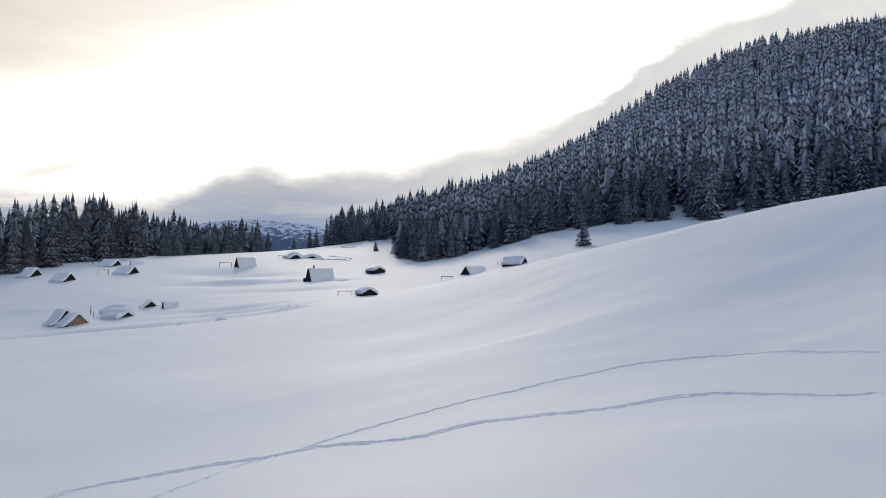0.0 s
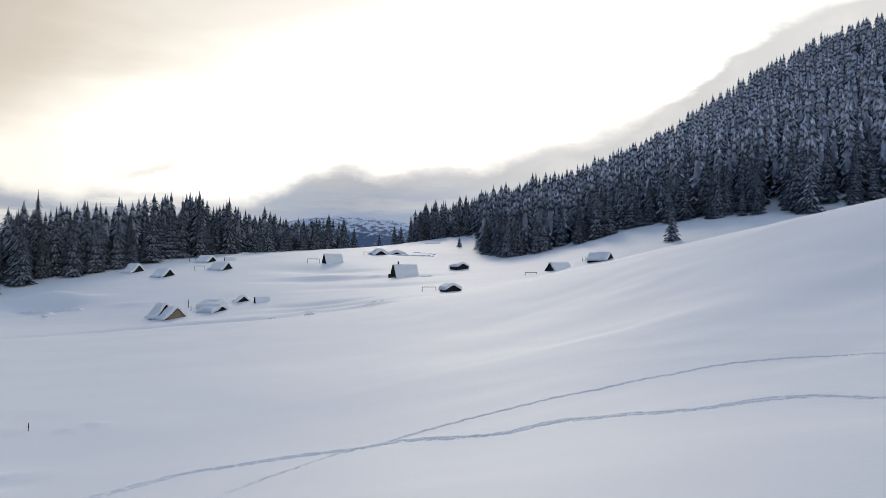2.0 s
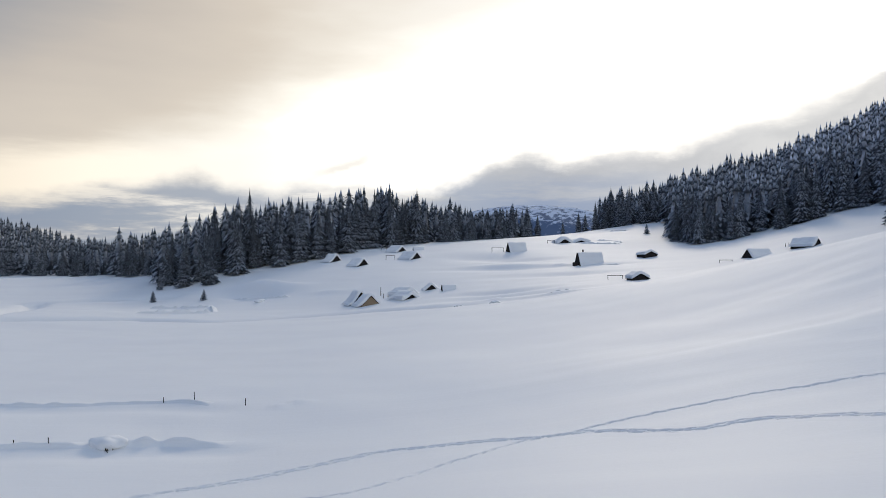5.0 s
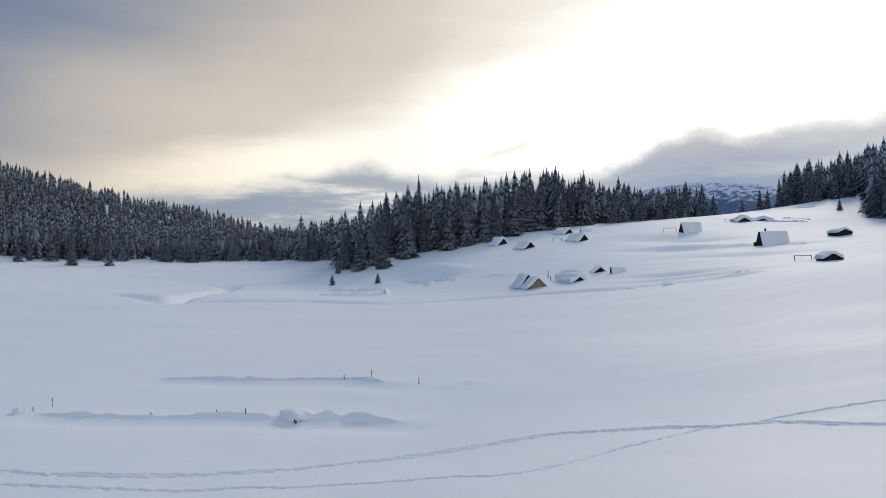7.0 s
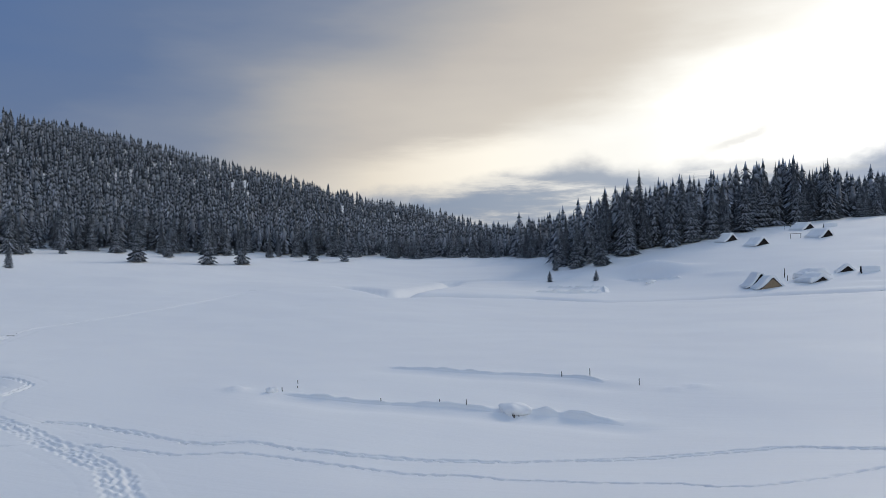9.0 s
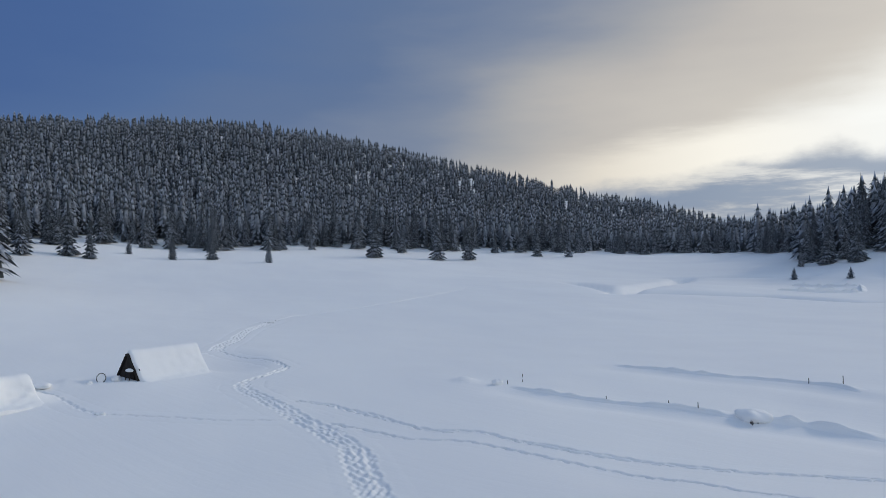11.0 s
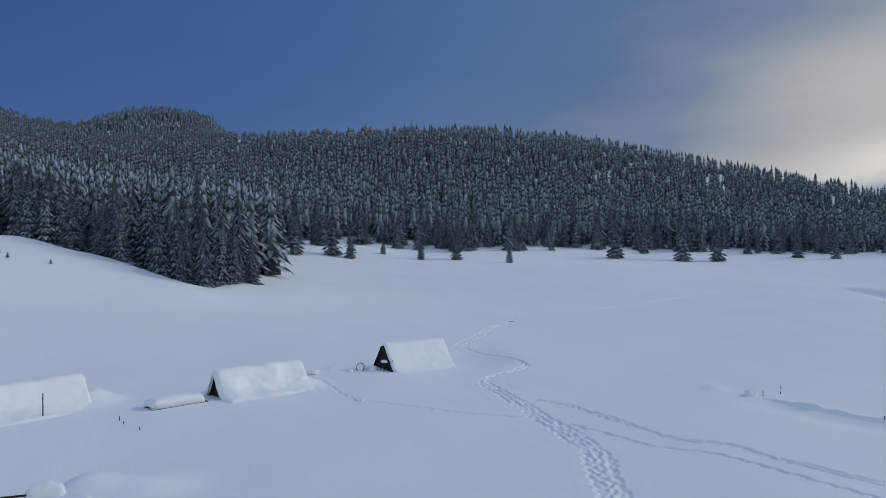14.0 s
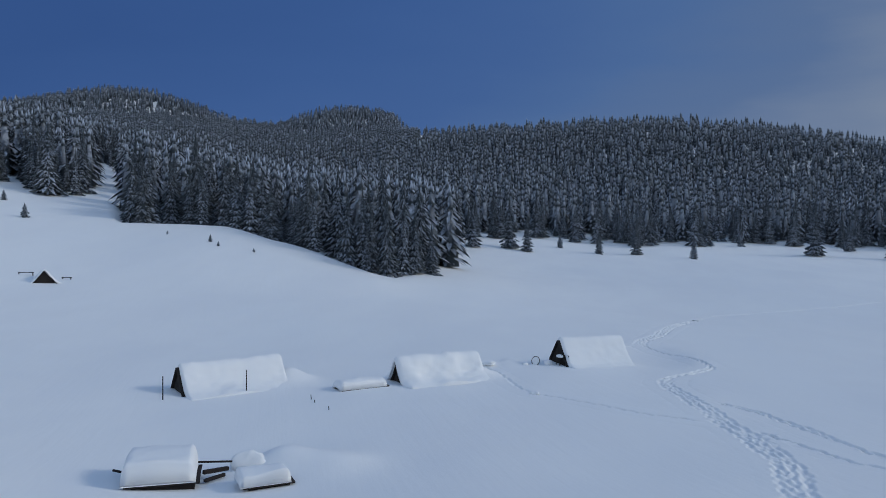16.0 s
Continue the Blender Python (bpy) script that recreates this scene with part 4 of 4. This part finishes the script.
beam((-35.6, -18.3, 0.55), (-36.8, -16.5, 0.33), 0.09, "dark squared beam reaching from hut to snow block")
beam((-34.7, -17.3, 0.34), (-36.0, -16.6, 0.20), 0.20, "dark broad plank beside the hut")
beam((-34.4, -17.1, 0.02), (-35.6, -16.6, 0.0), 0.16, "dark squared beam end near the snow")
beam((-33.9, -21.2, 0.42), (-34.1, -21.75, 0.42), 0.10, "short dark beam end poking out of the snow slab")

for px, py in ((14.4, 195.9), (15.2, 196.1)):
    post(px, py, 0.9, 0.07, label="short post standing in snow near the low hut")

# ---- spruces ----


def bough(V, F, a, root_z, tip_z, rad, half, hang, r0=0.06):
    """One bough: a sloping top that carries the frost and twigs that hang down under both its edges."""
    c, q = math.cos(a), math.sin(a)
    mid = root_z + (tip_z - root_z) * 0.45
    i = len(V)
    V.extend([(r0 * rad * c, r0 * rad * q, root_z), (rad * (0.62 * c + half * q), rad * (0.62 * q - half * c), mid), (rad * c, rad * q, tip_z), (rad * (0.62 * c - half * q), rad * (0.62 * q + half * c), mid)])
    F.extend([(i, i + 1, i + 2), (i, i + 2, i + 3)])
    if hang:
        V.extend([(rad * (0.66 * c + half * q), rad * (0.66 * q - half * c), mid - hang), (rad * (0.66 * c - half * q), rad * (0.66 * q + half * c), mid - hang)])
        F.extend([(i + 1, i + 4, i + 2), (i + 3, i + 2, i + 5)])


def spruce_branches(seed, height, tiers, broad=1.0):
    """Crown of a spruce: drooping boughs in close whorls, each with two side sprays."""
    r = random.Random(seed)
    V, F = [], []
    wide = height * r.uniform(0.165, 0.20) * broad
    lean = r.uniform(0.66, 0.8)
    for k in range(tiers):
        t = 0.97 * (1 - (1 - (k + r.uniform(0, 0.6)) / tiers) ** 1.45)
        z = height * (0.02 + 0.95 * t)
        ln = wide * (1 - t) ** lean * r.uniform(0.86, 1.1) + 0.012 * height * (1 - 0.6 * t)
        n = max(5, round(11 * (1 - 0.5 * t)))
        a0 = r.uniform(0, 6.3)
        for j in range(n):
            a = a0 + 6.283 * j / n + r.uniform(-0.25, 0.25)
            L = ln * r.uniform(0.72, 1.14)
            up = L * (0.22 + 0.5 * t) + r.uniform(-0.1, 0.1)
            bough(V, F, a, z + up, z - L * r.uniform(0.08, 0.26), L, r.uniform(0.10, 0.16), L * r.uniform(0.14, 0.26))
            if t < 0.8:
                for sgn in (-1, 1):
                    bough(V, F, a + sgn * r.uniform(0.16, 0.30), z + up * 0.7, z - L * r.uniform(0.16, 0.34), L * r.uniform(0.68, 0.92), r.uniform(0.07, 0.11), 0, 0.3)
    # dense dark heart of twigs
    i, n = len(V), 7
    V.extend([(0.5 * wide * math.cos(6.283 * k / n), 0.5 * wide * math.sin(6.283 * k / n), height * 0.02) for k in range(n)])
    V.append((0, 0, height * 0.965))
    F.extend([(i + k, i + (k + 1) % n, i + n) for k in range(n)])
    # pointed leader with short close twigs
    for k in range(5):
        i, z = len(V), height * (0.80 + 0.035 * k)
        rad = wide * (0.15 - 0.026 * k)
        V.extend([(rad * r.uniform(0.6, 1.1) * math.cos(6.283 * j / n), rad * r.uniform(0.6, 1.1) * math.sin(6.283 * j / n), z + r.uniform(-0.1, 0.1)) for j in range(n)])
        V.append((0, 0, z + height * (0.10 + 0.004 * k)))
        F.extend([(i + j, i + (j + 1) % n, i + n) for j in range(n)])
    return V, F


def trunk_mesh(height):
    bm = bmesh.new()
    bmesh.ops.create_cone(bm, cap_ends=True, segments=7, radius1=height * 0.013, radius2=0.03, depth=height, matrix=Matrix.Translation((0, 0, height / 2 - 0.4)))
    for v in bm.verts:
        v.co.x += 0.02 * math.sin(v.co.z)
    return bm


def spruce(seed, height, tiers, label, wide=1.0):
    e = thing("spruce_tree", Matrix(), label, "tree", "spruces at the forest edge")
    part("trunk", trunk_mesh(height), BARK, e)
    V, F = spruce_branches(seed, height, tiers, wide)
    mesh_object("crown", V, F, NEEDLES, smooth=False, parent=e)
    return e


def forest_edge(az):
    """Distance of the first trees, by heading."""
    knots = [(-40, 222), (-31, 215), (-20, 222), (-13, 232), (-9, 243), (-5, 250), (-1, 253), (3.3, 257), (3.6, 352), (8.9, 362), (9.0, 2000), (13.6, 2000), (13.8, 356), (16, 340), (20, 318), (25.7, 290),
             (30.7, 265), (36.7, 258), (40, 250), (41.5, 256), (42, 300), (44, 322), (47.6, 370), (53, 382), (60, 376), (65, 362), (72, 345), (76, 335), (80, 326), (84, 312), (90, 306), (94.7, 286),
             (97.7, 276), (98, 156), (99.5, 146), (101.1, 144), (103, 144), (104.3, 149), (106.5, 155), (109, 164), (111.5, 170), (114.7, 181), (118.7, 184), (121.9, 186), (122.1, 345), (123.6, 345), (123.8, 226), (125.6, 219), (127.3, 221), (129, 226), (138, 230)]
    return np.interp(az, [k[0] for k in knots], [k[1] for k in knots])


def forest_depth(az):
    """How far back the woods go."""
    knots = [(-40, 900), (-20, 820), (-9, 680), (0, 580), (5, 520), (9.5, 500), (9.6, 600), (12.8, 600), (13, 450), (25, 400), (31, 375), (37, 375), (40, 400), (43, 620), (46, 980), (52, 940), (60, 900), (80, 880), (100, 900), (103, 1280), (138, 1250)]
    return np.interp(az, [k[0] for k in knots], [k[1] for k in knots])


def scatter_forest():
    rng = np.random.default_rng(4)
    rows, d = [], 134.0
    while d < 1280:
        s = max(6.0, 0.0134 * d)
        step = np.degrees(s / d)
        az = np.concatenate([np.arange(-38 + rng.uniform(-1, 0) * step, 100, step), np.arange(100 + rng.uniform(0, 1) * step, 137, step * (0.26 if d > 780 else 0.9))])
        az = az + rng.uniform(-0.48, 0.48, len(az)) * step
        dd = d + rng.uniform(-0.85, 0.85, len(az)) * s
        edge = forest_edge(az) + np.where((az > 100) & (az < 122), 1.5, 6) * rough_noise(az * 2.3, az * 0, 3.0, 31) + np.where((az > 44) & (az < 97), 22 * np.abs(rough_noise(az * 3.0, az * 0, 3.0, 32)), 0)
        ok = (dd > edge) & (dd < forest_depth(az)) & (rng.random(len(az)) < np.where((dd - edge < 22) & (az > 44) & (az < 97), 0.62, 0.985))
        rows.append(np.stack([az[ok], dd[ok], (dd - edge)[ok]], 1))
        d += s * 0.86
    P = np.concatenate(rows)
    x, y = -P[:, 1] * np.sin(np.radians(P[:, 0])), P[:, 1] * np.cos(np.radians(P[:, 0]))
    return P, x, y, ground_z(x, y), rng


def unit_tree(rng, tiers, most, fine):
    """A spruce one unit high: whorls of drooping boughs round a slim dark heart."""
    w = rng.uniform(0.175, 0.225)
    V = [(0.45 * w * math.cos(1.2566 * k), 0.45 * w * math.sin(1.2566 * k), 0.01) for k in range(5)] + [(0, 0, 0.94)]
    F = [(k, (k + 1) % 5, 5) for k in range(5)]
    for z, rad, top in ((0.70, 0.24 * w, 0.92), (0.84, 0.14 * w, 1.0)):  # close pointed top
        i = len(V)
        V.extend([(rad * rng.uniform(0.7, 1.15) * math.cos(1.2566 * k), rad * rng.uniform(0.7, 1.15) * math.sin(1.2566 * k), z + rng.uniform(-0.01, 0.01)) for k in range(5)] + [(0, 0, top)])
        F.extend([(i + k, i + (k + 1) % 5, i + 5) for k in range(5)])
    for k in range(tiers):
        t = 0.89 - 0.89 * (1 - (k + rng.uniform(0, 0.5)) / tiers) ** 1.35
        z = 0.03 + 0.93 * t
        rad = w * (1 - t) ** 0.72 * rng.uniform(0.88, 1.12) + 0.012 * (1 - 0.4 * t)
        n = max(4, round(most * (1 - 0.35 * t)))
        a0 = rng.uniform(0, 6.3)
        for j in range(n):
            L = rad * rng.uniform(0.75, 1.15)
            bough(V, F, a0 + 6.283 * j / n + rng.uniform(-0.25, 0.25), z + L * (rng.uniform(0.3, 0.5) + 0.3 * t), z - L * rng.uniform(0.1, 0.35), L, rng.uniform(0.13, 0.2) if fine else rng.uniform(0.2, 0.3), 0)
    return np.array(V), np.array(F)


def joined_trees(name, x, y, z, h, tiers, most, fine, seed, mat, label):
    rng = np.random.default_rng(seed)
    kinds = [unit_tree(rng, tiers, most, fine) for _ in range(12)] + [unit_tree(rng, tiers // 2 + 2, most - 2, fine) for _ in range(4)]
    pick = np.where(h < 13.0, rng.integers(12, 16, len(x)), rng.integers(0, 12, len(x)))  # the understorey is plainer
    turn = rng.uniform(0, 6.283, len(x))
    wide = rng.uniform(1.0, 1.3, len(x)) * (1.05 if fine else 1.2)
    VV, FF, n0 = [], [], 0
    for k, (V, F) in enumerate(kinds):
        m = pick == k
        c, s = np.cos(turn[m])[:, None], np.sin(turn[m])[:, None]
        hh = h[m][:, None]
        vx = (V[None, :, 0] * c - V[None, :, 1] * s) * hh * wide[m][:, None] + x[m][:, None]
        vy = (V[None, :, 0] * s + V[None, :, 1] * c) * hh * wide[m][:, None] + y[m][:, None]
        vz = V[None, :, 2] * hh + z[m][:, None]
        VV.append(np.stack([vx, vy, vz], -1).reshape(-1, 3))
        FF.append((F[None] + (np.arange(m.sum()) * len(V))[:, None, None]).reshape(-1, 3) + n0)
        n0 += m.sum() * len(V)
    V, F = np.concatenate(VV).astype(np.float32), np.concatenate(FF).astype(np.int32)
    me = bpy.data.meshes.new(name)
    me.vertices.add(len(V))
    me.vertices.foreach_set("co", V.ravel())
    me.loops.add(F.size)
    me.loops.foreach_set("vertex_index", F.ravel())
    me.polygons.add(len(F))
    me.polygons.foreach_set("loop_start", np.arange(0, F.size, 3, dtype=np.int32))
    me.update(calc_edges=True)
    me.validate()
    me.materials.append(mat)
    tagged(new(name, me), label, "forest", kind="stuff")


def build_forest():
    P, x, y, z, rng = scatter_forest()
    h = 17.8 + 2.2 * np.clip(rng.standard_normal(len(x)), -2.0, 2.2) + 1.8 * rough_noise(x, y, 30.0, 33)
    h = h * np.where(rng.random(len(x)) < np.where(P[:, 2] < 70, 0.2, 0.4), rng.uniform(0.5, 0.78, len(x)), 1.0) * np.where(P[:, 2] < 8, rng.uniform(0.75, 1.0, len(x)), 1.0)
    h = h * np.where((P[:, 0] > 8) & (P[:, 0] < 19), 0.8, 1.0) * np.where((P[:, 0] > 38) & (P[:, 0] < 57), 0.86, 1.0)
    h = h * np.interp(P[:, 0], [20, 26, 39, 42], [1.0, 1.17, 1.17, 1.0])
    front = np.argsort(P[:, 2] + (P[:, 1] - 150) * 0.02)[:360]
    protos = [spruce(100 + k, 18.0, 24, "dark spruce dusted with frost at the meadow's edge") for k in range(8)]
    used = set()
    for n, i in enumerate(front):
        k = n % len(protos)
        f = h[i] / 18.0
        m = Matrix.LocRotScale((x[i], y[i], z[i]), Euler((0, 0, rng.uniform(0, 6.28))), (f * rng.uniform(0.9, 1.15), f * rng.uniform(0.9, 1.15), f))
        if k not in used:
            protos[k].matrix_basis = m
            used.add(k)
        else:
            c = copy_thing(protos[k], Matrix())
            c.matrix_basis = m
    rest = np.ones(len(x), bool)
    rest[front] = False
    far_off = P[:, 1] + rng.uniform(-110, 110, len(x))
    near = rest & (far_off < 400)
    middle = rest & (far_off >= 400) & (P[:, 1] < 720)
    far = rest & (P[:, 1] >= 720) & (far_off >= 400)
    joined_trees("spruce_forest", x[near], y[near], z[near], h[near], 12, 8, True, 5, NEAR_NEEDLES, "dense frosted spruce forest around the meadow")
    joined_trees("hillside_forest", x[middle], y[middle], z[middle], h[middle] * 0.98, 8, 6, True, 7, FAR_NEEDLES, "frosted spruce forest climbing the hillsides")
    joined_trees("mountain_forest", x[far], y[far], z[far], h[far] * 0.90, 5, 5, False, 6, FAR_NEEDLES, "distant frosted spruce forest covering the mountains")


build_forest()

SMALL = [  # x, y, height: trees standing free in the snow
    (-149.9, 168.5, 3.4), (-135.1, 171.7, 3.2), (-275.3, 48.7, 8.0), (-285.6, 29.9, 12.5), (-282.8, 16.0, 8.5), (-291.5, 1.8, 6.2), (-271.9, -10.1, 13.5), (-275.5, -16.7, 19.0), (-264.6, -29.2, 18.0),
    (-301.5, 97.7, 21.0), (-302.1, 126.7, 20.0), (-303.7, 142.5, 20.0), (-315.2, 184.7, 14.0), (-308.1, 198.2, 13.0), (-339.4, 121.8, 4.5), (-149.6, 193.0, 16.0), (-159.2, 192.1, 15.0),
    (37.9, 200.5, 11.6), (-27.3, 302.2, 4.2), (-85.0, 362.0, 10.5), (-72.0, 360.0, 6.5), (-64.0, 358.0, 9.5), (-61.0, 359.0, 9.0),
    (-139.9, -67.9, 1.6), (-136.9, -64.8, 1.1), (-145.1, -79.9, 0.9), (-136.1, -57.2, 1.0), (-146.4, -113.7, 3.2), (-160.8, -130.4, 2.6), (-183.3, -148.7, 9.0),
]
lone = spruce(300, 10.0, 15, "small spruce dusted with snow standing alone", wide=1.35)
tall = spruce(301, 18.0, 20, "tall frosted spruce standing before the forest", wide=1.1)
first = {}
for n, (px, py, ht) in enumerate(SMALL):
    proto, size = (lone, 10.0) if ht < 11 else (tall, 18.0)
    f = ht / size
    g = f * (1.5 if ht < 5 else 1.0)
    m = Matrix.LocRotScale((px, py, on_ground(px, py) - 0.1), Euler((0, 0, n * 1.7)), (g, g, f))
    if proto not in first:
        first[proto] = True
        proto.matrix_basis = m
    else:
        copy_thing(proto, Matrix()).matrix_basis = m


# ---- far snowy mountain in the gap ----
def build_far_mountain():
    az, rows = np.radians(np.arange(-2, 32, 0.25)), 26
    T, A = np.meshgrid(np.linspace(0, 1, rows), az, indexing="ij")
    D = 2500 + 700 * T
    a = np.degrees(A)
    crest = 256 + 12 * np.cos((a - 14) / 2.5) - 1.3 * np.abs(a - 13) ** 1.7
    x, y = -D * np.sin(A), D * np.cos(A)
    z = 30 + (crest - 30) * np.sin(T * np.pi / 2 * 1.0) + 16 * rough_noise(x, y, 160.0, 41) * T + 8 * rough_noise(x, y, 60.0, 42) * T
    ob = mesh_object("far_mountain", np.stack([x, y, z], -1).reshape(-1, 3).tolist(), grid_faces(rows, len(az))[:, ::-1].tolist(), FAR_HAZED)
    tagged(ob, "distant mountain tinted haze-blue, patched with snow and forest", "mountain", kind="structure")


build_far_mountain()
